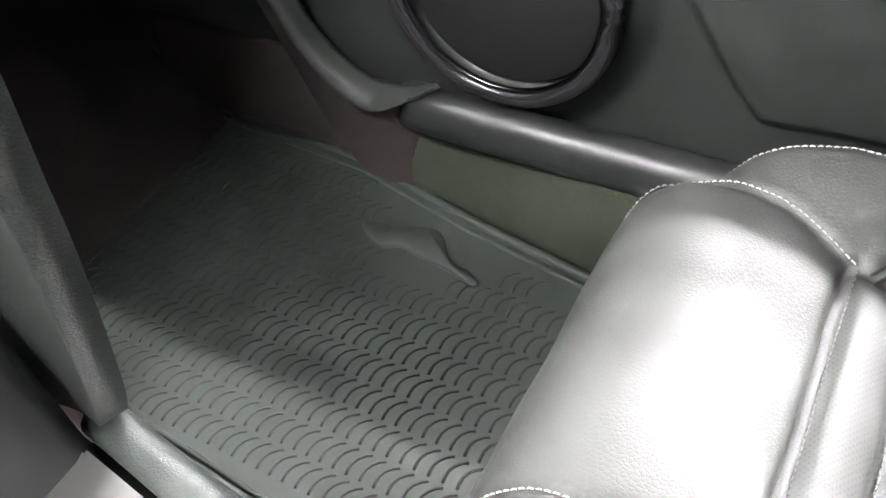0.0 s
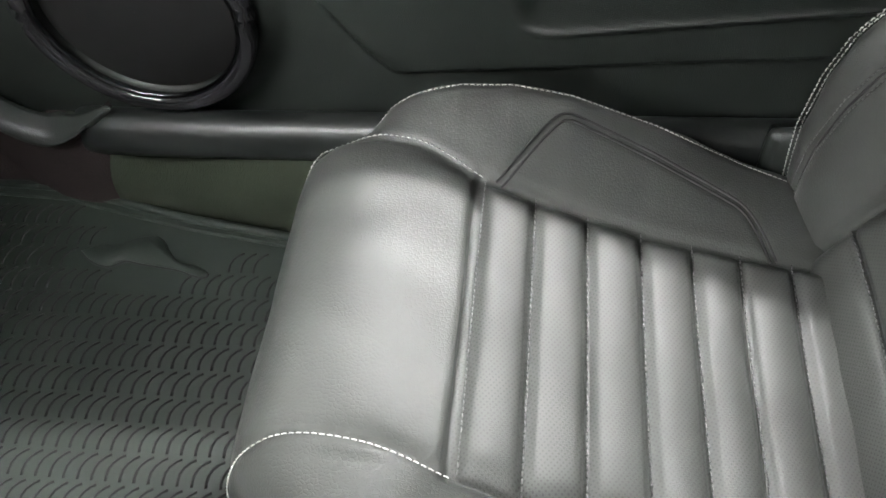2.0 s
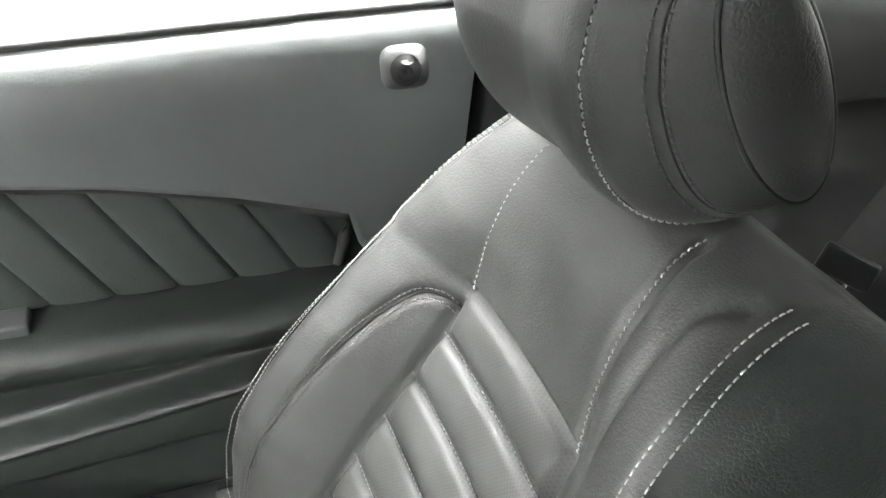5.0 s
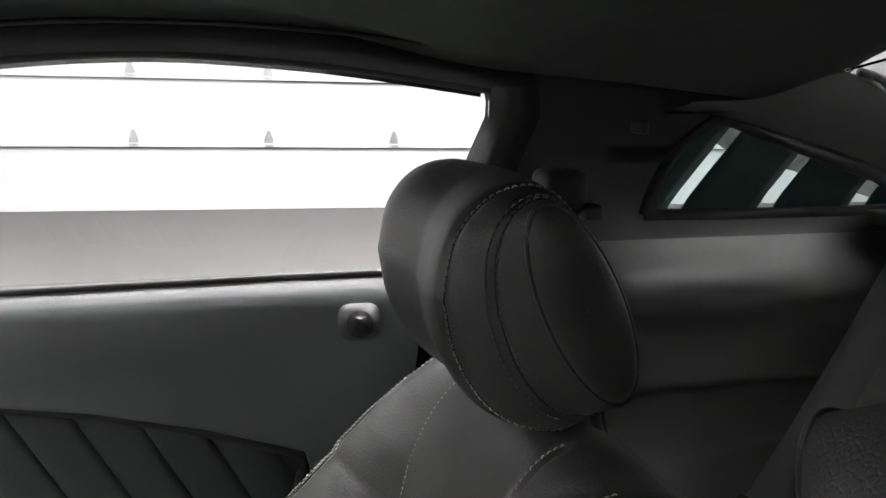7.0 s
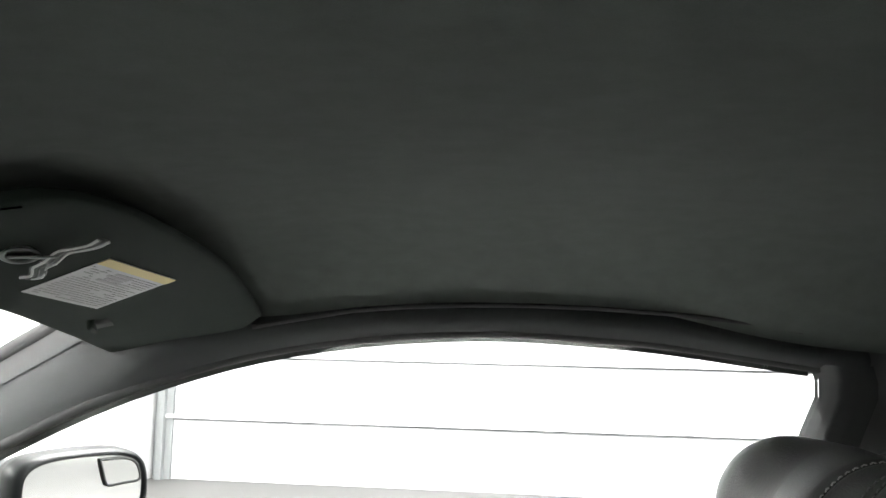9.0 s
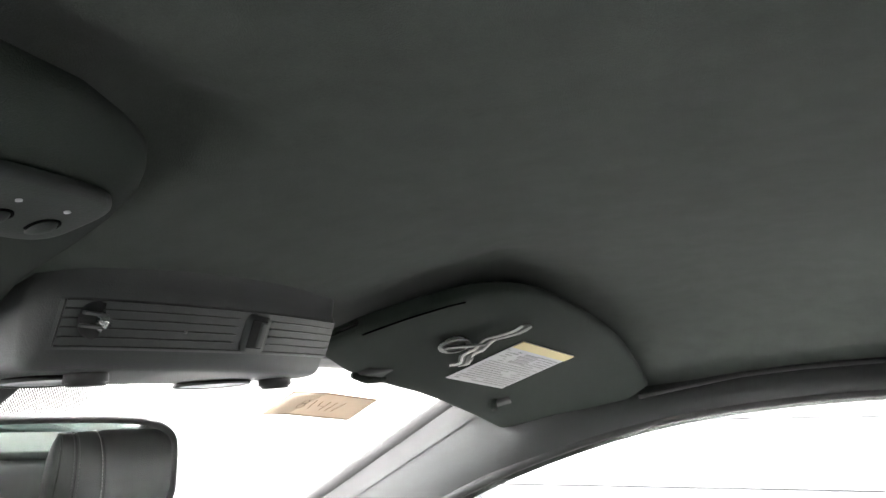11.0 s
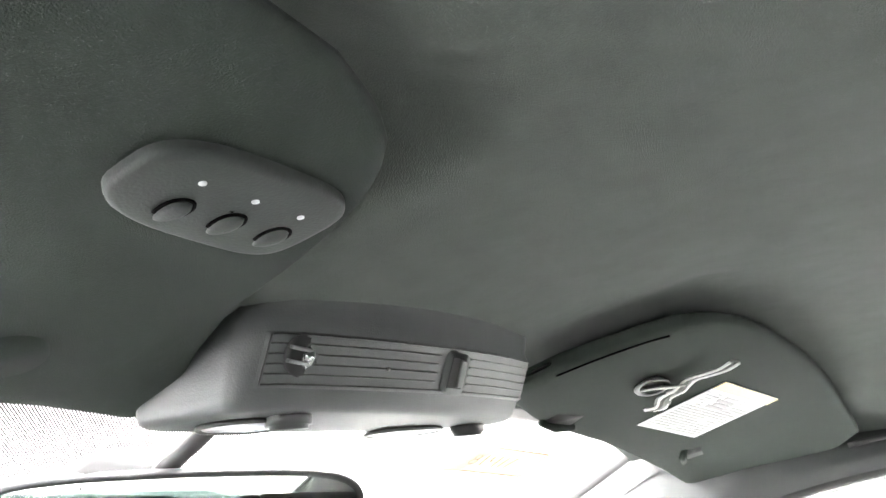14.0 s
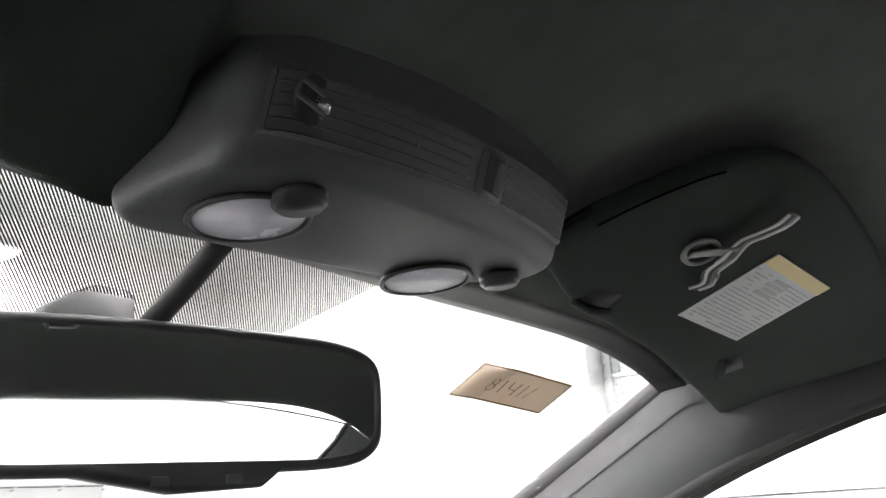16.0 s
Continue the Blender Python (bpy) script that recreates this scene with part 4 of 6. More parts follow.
    for sg in (1, -1):
        up = [(q, sg * 0.985) for q in np.linspace(q_of(0.4315), q_of(0.612), 90)]
        sew(up, back, 0.0, THREAD, lift=0.0010)
        if sg > 0:
            sew(arc[sg], back, 0.0, BLACK, seam=0.0045)
            for o in (0.0050, -0.0050):
                sew(arc[sg], back, o, THREAD_DARK)
        for o in (0.007, -0.005):
            sew(brid[sg], back, o, THREAD)
    for c in bcross[:-1]:
        sew(c, back, 0.0, THREAD_DARK)
    # seat foot -----------------------------------------------
    part("seat_base", box(-0.01, 0.50, SY - 0.225, SY + 0.225, 0.075, 0.20, 0.03), PLASTIC, seat)
    for sg in (1, -1):
        part("rail", box(-0.08, 0.55, SY + sg * 0.19 - 0.02, SY + sg * 0.19 + 0.02, 0.036, 0.09, 0.006), STEEL, seat)
        part("hinge_cover", box(0.42, 0.58, SY + sg * 0.265 - 0.012, SY + sg * 0.265 + 0.012, 0.14, 0.30, 0.012), PLASTIC, seat)
    # headrest ------------------------------------------------
    part("headrest", *headrest_shape(), seat)
    return seat


def headrest_shape():
    return (headrest_grid(0.0, 1.0), LEATHER)


HR_M = Matrix.Translation((0.752, 0.337, 0.915)) @ Matrix.Rotation(radians(-7), 4, "Z")
HR_W = 0.146
HR_PROF = ((-0.074, 0.010), (-0.063, 0.058), (-0.034, 0.090), (0.004, 0.098), (0.035, 0.076), (0.056, 0.028), (0.066, -0.030), (0.060, -0.082), (0.032, -0.106), (-0.008, -0.100), (-0.040, -0.078), (-0.064, -0.038))


def hr_point(u, k):
    """A place on the headrest: u across from -1 to 1, k round the section; the ends narrow to slanted leaf shapes."""
    n = len(HR_LOOP)
    i = int(math.floor(k)) % n
    f = k - math.floor(k)
    a, b = HR_LOOP[i], HR_LOOP[(i + 1) % n]
    x, z = a[0] + (b[0] - a[0]) * f, a[1] + (b[1] - a[1]) * f
    t = -2 * math.pi * k / n
    far = 0.70 if u > 0 else 1.0
    lx = 0.026 - far * 0.90 * 0.028 * math.cos(t) + far * 0.44 * 0.080 * math.sin(t)
    lz = (0.004 if u > 0 else 0.020) - far * 0.44 * 0.028 * math.cos(t) - far * 0.90 * 0.080 * math.sin(t)
    e = abs(u)
    w = max(0.0, min(1.0, (e - (0.42 if u > 0 else 0.30)) / (0.54 if u > 0 else 0.66)))
    w = w ** (2.8 if u > 0 else 2.2)
    return HR_M @ Vector((x + (lx - x) * w - (0.056 * u * u / (u + 0.12) if u > 0 else 0.0), HR_W * (u + (0.50 * u * u * u if u > 0 else 0.0)), z + (lz - z) * w))


HR_LOOP = [(p.x, p.y) for p in smooth_line([(x, z, 0) for x, z in HR_PROF + HR_PROF[:1]], 73)[:-1]]


def headrest_grid(a, b):
    us = sorted(set(lin(-0.955, 0.955, 61)))
    verts, faces = [], []
    n = len(HR_LOOP)
    for u in us:
        for k in range(n):
            verts.append(hr_point(u, k))
    for i in range(len(us) - 1):
        for k in range(n):
            l = (k + 1) % n
            faces.append((i * n + k, (i + 1) * n + k, (i + 1) * n + l, i * n + l))
    P = np.array([tuple(v) for v in verts]).reshape(len(us), n, 3)
    c = P.mean(1, keepdims=True)
    N = P - c
    N /= np.maximum(np.linalg.norm(N, axis=2, keepdims=True), 1e-6)
    lines = []
    for su in (-0.53, -0.80):
        lines.append(([hr_point(su, k) for k in np.linspace(0, n, 300)], 0.0035, 0.0045))
    P = press(P, N, lines)
    return [tuple(v) for v in P.reshape(-1, 3)], faces


def finish_headrest(seat):
    hr = next(o for o in seat.children if o.name.split(".")[0] == "headrest")
    n = len(HR_LOOP)
    for sg in (1, -1):
        # swollen side pad with a piped edge
        rings = []
        for s, o in ((1.0, 0.955), (0.97, 0.975), (0.86, 1.0), (0.66, 1.018), (0.35, 1.03), (0.02, 1.034)):
            c = sum((hr_point(sg * 0.955, k) for k in range(n)), Vector()) / n
            rings.append([c + (hr_point(sg * 0.955, k) - c) * s + HR_M.to_3x3() @ Vector((0, sg * HR_W * (o - 0.955) * (1.4 if sg > 0 else 1.0), 0)) for k in range(n)])
        verts = [v for r in rings for v in r]
        faces = [(a * n + k, a * n + (k + 1) % n, (a + 1) * n + (k + 1) % n, (a + 1) * n + k) for a in range(len(rings) - 1) for k in range(n)]
        part("side_pad", (verts, faces), LEATHER, hr)
        part("piping", tube([hr_point(sg * 0.955, k) for k in range(n)], 0.0022, 6, True), LEATHER_PEBBLE, hr)
        for su, mat in ((0.56, THREAD), (0.53, BLACK), (0.775, THREAD_DARK), (0.80, BLACK), (0.825, THREAD_DARK)) if sg < 0 else ():
            pts = [hr_point(sg * su, k) for k in np.linspace(0, n * 0.999, 200)]
            c = sum(pts, Vector()) / len(pts)
            nr = [(p - c).normalized() for p in pts]
            if mat is BLACK:
                part("seam", tube([p - q * 0.003 for p, q in zip(pts, nr)], 0.0009, 6, True), BLACK, hr, "dark folded seam")
            else:
                part("stitching", stitches(pts, nr), mat, hr, "pale grey stitching" if mat is THREAD else "dark stitching")
        b = Vector((0.832, SY + sg * 0.062, 0.76))
        t = Vector((0.806, SY + sg * 0.062, 0.87))
        part("headrest_post", tube([b, b.lerp(t, 0.5), t], 0.0065, 14), CHROME, seat, "chrome headrest post")
        part("post_sleeve", disc(0.016, 0.022, frame_at(b.lerp(t, 0.25), (1, 0, -0.2), (0, 1, 0)), 20, 0.003), PLASTIC_SMOOTH, seat)


seat = build_seat()
finish_headrest(seat)
driver = copy_thing(seat, Matrix.Translation((0, 2 * (YC - SY), 0)) @ seat.matrix_basis)
driver["label"] = "charcoal leather driver seat with pale stitching"

# ---------------------------------------------------------------- doors
def quilt_top(x):
    return lerp_table(x, (-0.30, 0.0, 0.228, 0.375, 0.50, 0.60, 0.66), (0.742, 0.728, 0.708, 0.682, 0.648, 0.612, 0.588))


def arm_top(x):
    return 0.549 - 0.033 * (x - 0.05)


def sig(t):
    return 1 / (1 + math.exp(-max(-30, min(30, t))))


SPK = (-0.250, 0.408)
GRILLE = material("black_speaker_mesh", (0.006, 0.006, 0.006), 0.75, dots=420, vary=0.05, spec=0.15)


def lower_y(x, z):
    """Inner face of the lower door panel."""
    y = 0.660
    zl = 0.384 + 0.10 * (x - 0.183)
    front = 0.135 + (0.452 - z) * 0.60
    inside = sig((z - zl) / 0.0022) * sig((0.456 - z) / 0.004) * sig((x - front) / 0.004) * sig((0.66 - x) / 0.01)
    y += 0.042 * inside
    if x > 0.12:
        y -= 0.010 * math.exp(-((z - zl + 0.007) / 0.007) ** 2) * sig((x - 0.180) / 0.006)
    zc = 0.445 - 1.548 * (x + 0.073) if x < -0.012 else max(0.316 + 0.058 * (x - 0.022), 0.350 - 1.2 * (x + 0.012))
    y += 0.012 * sig((zc - z) / 0.003) - 0.004 * math.exp(-((z - zc) / 0.004) ** 2)
    r = math.hypot(x - SPK[0], z - SPK[1])
    y -= 0.014 * sig((0.150 - r) / 0.006)
    y += 0.030 * sig((0.112 - r) / 0.004)
    return y


def build_door(sgn):
    yy = lambda y: YC + sgn * (y - YC)
    V = lambda x, y, z: Vector((x, yy(y), z))
    d = thing("door_1" if sgn > 0 else "door_2", (0.2, yy(0.70), 0.22), "black car door panel with quilted insert and speaker, closed", "car door", kind="structure")

    # upper panel under the window
    def up(u, v):
        x = -0.50 + 1.275 * u
        lo = quilt_top(x) + 0.005 if x < 0.625 else lerp_table(x, (0.625, 0.640), (quilt_top(0.625) + 0.005, 0.545))
        hi = 0.836 - 0.012 * max(0.0, 0.6 - x)
        z = hi + (lo - hi) * v
        y = lerp_table((hi - z), (0, 0.003, 0.008, 0.015, 0.024, 0.036, 0.055), (0.702, 0.698, 0.690, 0.6815, 0.6745, 0.6685, 0.664)) if v < 0.95 else lerp_table(v, (0.95, 1.0), (0.662, 0.690))
        x -= 0.03 * v * max(0, (x - 0.70) / 0.075) * (0.836 - lo) / 0.29
        return V(x, y, z)
    part("upper_panel", grid(up, lin(0, 1, 120), [0, 0.012, 0.025, 0.04, 0.055, 0.07, 0.085, 0.10, 0.12, 0.145, 0.18, 0.22, 0.3, 0.4, 0.5, 0.6, 0.7, 0.8, 0.9, 0.95, 1.0]), DOOR_VINYL, d)
    gl = [V(x, 0.703, 0.836 - 0.012 * max(0.0, 0.6 - x)) for x in lin(-0.5, 0.775, 30)]
    part("window_seal", tube(gl, 0.0055, 8), BLACK, d, "black rubber window seal")
    groove = [V(x, 0.699, quilt_top(x) - 0.003) for x in lin(-0.5, 0.632, 50)] + [V(0.622, 0.699, 0.57), V(0.610, 0.699, 0.533)]
    part("insert_groove", tube(groove, 0.008, 6), BLACK, d, "black gap round the insert")
    def back(u, v):
        x = -0.5 + (1.15 + 0.012 * v) * u
        return V(x, 0.7040, arm_top(x) + (quilt_top(x) - arm_top(x)) * v)
    part("insert_backing", grid(back, lin(0, 1, 60), lin(0, 1, 6)), LEATHER_PEBBLE, d)
    # quilted insert: slanted pads
    pitch, lean = 0.0675, 0.55
    k = 0
    for i in range(18):
        xa = -0.60 + i * pitch
        xb = xa + pitch

        def pad(u, v, xa=xa, xb=xb):
            xt = xa + (xb - xa) * u
            zt = quilt_top(xt) - 0.012
            za = arm_top(xt)
            z = za + (zt - za) * v
            x = xt + lean * (0.72 - z) - 0.02
            lim = 0.606 + 0.02 * (z - 0.53) / 0.08
            pinch = math.sin(math.pi * u)
            y = 0.7030 - 0.0075 * max(0, pinch) ** 0.4
            return V(min(x, lim), y, z if x < lim else min(z, quilt_top(lim)))
        if pad(0, 0).x >= yy(0) - 9 and pad(0.0, 0.0).x < 0.59 and pad(1, 0).x > -0.45:
            part("quilted_pad", grid(pad, lin(0, 1, 13), lin(0, 1, 13)), LEATHER_PEBBLE, d)
            k += 1
    # armrest
    prof = smooth_line([(0.708, 0.000, 0), (0.680, 0.003, 0), (0.650, 0.001, 0), (0.630, -0.008, 0), (0.621, -0.024, 0), (0.624, -0.044, 0), (0.636, -0.058, 0), (0.652, -0.066, 0), (0.674, -0.076, 0), (0.690, -0.090, 0)], 40)

    def arm(x, p, off=0.0):
        end = sig((x - 0.665) / 0.006)
        return V(x, p.x + 0.05 * end, arm_top(x) + p.y)
    part("armrest", grid(arm, lin(0.098, 0.70, 60), prof), PLASTIC, d, "soft black armrest")
    part("switch_panel", grid(lambda x, p: arm(x, Vector((p.x - 0.001, p.y + 0.001, 0))), lin(-0.50, 0.094, 50), prof), PLASTIC_GREY, d, "charcoal switch panel")
    seam = [V(x, 0.6335, arm_top(x) - 0.054) for x in lin(-0.5, 0.66, 30)]
    part("arm_seam", tube(seam, 0.0018, 5), TRIM_GREY, d, "thin grey armrest edge")
    part("pull_cup", box(0.137, 0.270, min(yy(0.652), yy(0.690)), max(yy(0.652), yy(0.690)), 0.538, 0.556, 0.004), PLASTIC_GREY, d, "light grey pull grip")
    part("cup_gap", box(0.124, 0.136, min(yy(0.645), yy(0.690)), max(yy(0.645), yy(0.690)), 0.535, 0.552, 0.002), BLACK, d)
    h = part("release_handle", box(-0.045, 0.030, min(yy(0.628), yy(0.648)), max(yy(0.628), yy(0.648)), 0.548, 0.560, 0.005), PLASTIC_SMOOTH, d)
    part("handle_tip", box(-0.008, 0.004, min(yy(0.622), yy(0.632)), max(yy(0.622), yy(0.632)), 0.552, 0.558, 0.002), CHROME, h)
    # lower panel with the map pocket
    xs = lin(-0.52, 0.775, 230)
    zs = lin(0.205, 0.476, 76)
    part("lower_panel", grid(lambda x, z: V(x, lower_y(x, z), z), xs, zs), PLASTIC, d)
    # speaker
    cx, cz = SPK
    ring = lambda r, y, n=56: [V(cx + r * math.cos(2 * math.pi * q / n), y, cz + r * math.sin(2 * math.pi * q / n)) for q in range(n)]
    spk = part("speaker", tube(ring(0.124, 0.645), 0.011, 10, True), GLOSS_BLACK, d, "gloss black speaker surround")
    part("speaker_ring", tube(ring(0.113, 0.642), 0.0035, 8, True), DARK_CHROME, spk, "dark chrome speaker ring")
    part("grille", grid(lambda r, a: V(cx + r * math.cos(a), 0.660 - 0.010 * (1 - (r / 0.113) ** 2), cz + r * math.sin(a)), lin(0.0005, 0.113, 14), lin(0, 2 * math.pi, 57)), GRILLE, spk, "black perforated speaker grille")
    # lock
    b = part("lock_bezel", prism([(0.026 * (abs(math.cos(t)) ** 0.55) * math.copysign(1, math.cos(t)), 0.023 * (abs(math.sin(t)) ** 0.55) * math.copysign(1, math.sin(t))) for t in lin(0, 2 * math.pi, 33)[:-1]], 0.006,
                                 frame_at(V(0.690, 0.6610, 0.786), (1, 0, 0), (0, sgn * 0.25, 1)) if sgn > 0 else frame_at(V(0.690, 0.6610, 0.786), (-1, 0, 0), (0, sgn * 0.25, 1)), 0.002), PLASTIC_GREY, d, "grey lock bezel")
    part("lock_recess", disc(0.017, 0.003, frame_at(V(0.690, 0.6595, 0.783), (1, 0, 0) if sgn > 0 else (-1, 0, 0), (0, sgn * 0.25, 1)), 24), BLACK, b)
    part("lock_knob", tube([V(0.690, 0.664, 0.776), V(0.690, 0.656, 0.784), V(0.690, 0.656, 0.793)], 0.007, 10), PLASTIC_SMOOTH, b)
    # glass and outer skin
    g = part("window_pane", grid(lambda x, v: V(x, 0.700 - 0.006 * v, 0.80 + (rail_low(x) + 0.01 - 0.80) * v), lin(-0.42, 0.86, 30), lin(0, 1, 8)), GLASS, d, smooth=False)
    solid(g, 0.004)
    g.visible_shadow = False
    part("outer_skin", grid(lambda x, v: V(x, 0.74 + 0.06 * math.sin(math.pi * min(1, v * 1.1)), -0.02 + 0.85 * v), lin(-0.95, 0.80, 12), lin(0, 1, 10)), CAR_PAINT, d)
    part("door_end", box(0.770, 0.782, min(yy(0.69), yy(0.74)), max(yy(0.69), yy(0.74)), 0.2, 0.83, 0.003), BLACK, d)
    part("door_cap", box(-0.52, 0.78, min(yy(0.703), yy(0.745)), max(yy(0.703), yy(0.745)), 0.80, 0.832, 0.004), BLACK, d)



for sgn in (1, -1):
    build_door(sgn)


def build_wing_mirror(sgn):
    yy = lambda y: YC + sgn * (y - YC)
    m = thing("wing_mirror", (-0.15, yy(0.90), 0.80), "black door mirror with a small corner mirror", "wing mirror", "wing mirrors")
    n = 64
    C = Vector((-0.143, yy(0.91), 0.857))
    across = Vector((0.50, sgn * 0.866, 0.0))
    back = Vector((0.866, -sgn * 0.50, 0.0))

    def face(hw, hh, out):
        loop = []
        for t in lin(0, 2 * math.pi, n + 1)[:-1]:
            x = hw * abs(math.cos(t)) ** 0.42 * math.copysign(1, math.cos(t))
            z = hh * abs(math.sin(t)) ** 0.5 * math.copysign(1, math.sin(t)) + (0.004 * (1 - (x / hw) ** 2) if math.sin(t) > 0 else 0.0)
            x -= 0.010 * (z / hh) if x > 0 and z > 0 else 0.0
            loop.append(C + across * x + back * out + Vector((0, 0, z)))
        return loop
    rings = [face(0.100, 0.045, 0.004), face(0.103, 0.048, 0.009), face(0.108, 0.052, 0.008), face(0.112, 0.056, -0.004), face(0.112, 0.058, -0.030), face(0.095, 0.050, -0.075), face(0.04, 0.022, -0.095)]
    verts = [v for r in rings for v in r]
    faces = [(r * n + k, r * n + (k + 1) % n, (r + 1) * n + (k + 1) % n, (r + 1) * n + k) for r in range(len(rings) - 1) for k in range(n)] + [tuple((len(rings) - 1) * n + k for k in range(n))]
    part("shell", (verts, faces), MIRROR_SHELL, m, "satin black shell")
    part("mirror_glass", (face(0.101, 0.046, 0.0035), [tuple(range(n))]), MIRROR, m, "flat mirror glass", False)
    spot = [C + across * x + back * 0.0065 + Vector((0, 0, z)) for x, z in ((0.020, 0.043), (0.060, 0.042), (0.080, 0.036), (0.090, 0.024), (0.092, 0.006), (0.062, 0.004), (0.038, 0.003), (0.030, 0.012))]
    spot = [p for p in smooth_line(spot + spot[:1], 49)[:-1]]
    part("spotter_rim", tube(spot, 0.0022, 6, True, up=back), BLACK, m)
    part("spotter_glass", (spot, [tuple(range(48))]), MIRROR, m, "small spotter mirror", False)
    for x, w2, z in ((-0.010, 0.030, -0.030), (0.035, 0.012, -0.030), (0.0, 0.045, -0.037)):
        mk = frame_at(C + across * x + back * 0.0040 + Vector((0, 0, z)), across, (0, 0, 1))
        part("print_bar", box(-w2 / 2, w2 / 2, -0.0012, 0.0012, -0.0002, 0.0006, 0, m=mk), INK, m, "grey printed line", False)
    part("arm", box(-0.24, -0.15, min(yy(0.74), yy(0.86)), max(yy(0.74), yy(0.86)), 0.790, 0.822, 0.012), MIRROR_SHELL, m)
    part("sail", prism([(-0.05, -0.06), (0.13, -0.06), (0.11, -0.03), (-0.05, 0.06)], 0.012, frame_at(Vector((-0.33, yy(0.712), 0.865)), (1, 0, 0), (0, 0, 1)), 0.003), PLASTIC, m, "black corner trim")


for sgn in (1, -1):
    build_wing_mirror(sgn)


# ---------------------------------------------------------------- behind the doors
def build_quarter(sgn):
    yy = lambda y: YC + sgn * (y - YC)
    V = lambda x, y, z: Vector((x, yy(y), z))
    b = thing("b_pillar", (0.85, yy(0.69), 0.8), "grey plastic pillar trim behind the door window", "pillar trim", kind="structure")
    edge = lambda z: lerp_table(z, (0.20, 0.68, 0.79, 0.84, 0.99, 1.045, 1.075), (0.745, 0.762, 0.772, 0.780, 0.838, 0.862, 0.850))
    cv = (0.0, 0.15, 0.30, 0.45, 0.70, 1.0)
    part("pillar_cover", grid(lambda z, v: V(edge(z) + lerp_table(v, cv, (0.0, 0.004, 0.010, 0.018, 0.035, 0.056)), lerp_table(v, cv, (0.704, 0.695, 0.681, 0.669, 0.661, 0.658)) - 0.55 * max(0.0, z - 1.062), z), lin(0.20, 1.074, 46), lin(0, 1, 19)), PILLAR_GREY, b)
    q = thing("quarter_panel", (1.2, yy(0.72), 0.4), "black plastic rear quarter trim with a louvred window", "quarter panel", kind="structure")

    def qy(x, z):
        y = 0.735 - 0.055 * math.exp(-((z - 0.79) / 0.065) ** 2) - 0.03 * max(0, (1.0 - x) / 0.2)
        y -= 0.25 * max(0.0, z - 0.98)
        y += 0.055 * sig((0.615 - z) / 0.004) * sig((z - 0.455 - 0.10 * max(0, x - 1.25)) / 0.006) * sig((x - 0.98) / 0.02) * sig((1.48 - x) / 0.02)
        y -= 0.05 * sig((0.45 - z) / 0.02)
        return y
    P = np.array([[V(edge(z) + 0.045 + (1.80 - edge(z) - 0.045) * u, qy(edge(z) + 0.045 + (1.80 - edge(z) - 0.045) * u, z), z) for z in lin(0.20, 1.10, 100)] for u in lin(0, 1, 90)])
    reg = np.zeros((89, 99), int)
    for i in range(89):
        for j in range(99):
            x, y, z = (P[i, j] + P[i + 1, j + 1]) / 2
            lo, hi = 0.897, min(1.032, 1.032 - 0.29 * (x - 1.22)) if x > 1.2 else 1.032
            left = 1.112 + 0.10 * ((z - 0.9) / 0.13) ** 2.0 * 0.9
            if lo < z < hi and left < x < 1.545 - 0.35 * (z - 0.90):
                reg[i, j] = -1
            elif z < 0.862:
                reg[i, j] = 1
    trims = pieces_of(P, reg)
    part("upper_panel", trims[0], QUARTER, q)
    part("side_panel", trims[1], QUARTER_GREY, q, "charcoal vinyl side panel")
    rim = smooth_line([V(x, qy(x, z), z) for x, z in ((1.112, 0.897), (1.122, 0.925), (1.150, 0.980), (1.190, 1.020), (1.225, 1.032), (1.30, 1.010), (1.42, 0.975), (1.515, 0.945), (1.540, 0.920), (1.545, 0.897), (1.40, 0.895), (1.25, 0.895), (1.112, 0.897))], 90)
    part("window_rim", tube(rim, 0.009, 8), BLACK, q, "black quarter window rim")
    g = part("quarter_pane", grid(lambda x, z: V(x, 0.752 - 0.22 * max(0, z - 0.92), z), (1.05, 1.60), (0.86, 1.06)), GLASS_GREEN, q, "green tinted pane", False)
    solid(g, 0.004)
    g.visible_shadow = False
    cuts = (0.98, 1.153, 1.313, 1.485, 1.66)
    for a, c in zip(cuts, cuts[1:]):
        bl = part("louvre", grid(lambda u, v, a=a + 0.010, c=c + 0.004: V(a + (c - a) * u + 0.13 * v, 0.762 + 0.030 * u - 0.22 * max(0.0, 0.20 * v - 0.06), 0.86 + 0.20 * v), lin(0, 1, 8), lin(0, 1, 8)), LOUVRE, q, "dark green painted louvre")
        solid(bl, 0.005, 1)
    # belt guide and coat hook
    bg = part("belt_guide", box(0.895, 0.955, min(yy(0.585), yy(0.640)), max(yy(0.585), yy(0.640)), 0.925, 0.980, 0.018, 3), QUARTER, q)
    part("guide_slot", box(0.945, 0.968, min(yy(0.575), yy(0.60)), max(yy(0.575), yy(0.60)), 0.92, 0.94, 0.006), PLASTIC_GREY, bg)
    part("coat_hook", box(1.045, 1.058, min(yy(0.640), yy(0.67)), max(yy(0.640), yy(0.67)), 1.018, 1.036, 0.005, 3), PLASTIC_SMOOTH, q)
    part("outer_skin", grid(lambda x, v: V(x, 0.80, -0.02 + 0.88 * v), lin(0.80, 1.9, 6), (0, 1)), CAR_PAINT, q)
    c = thing("c_pillar", (1.5, yy(0.6), 1.0), "grey cloth-covered rear pillar trim beside the back window", "pillar trim", kind="structure")
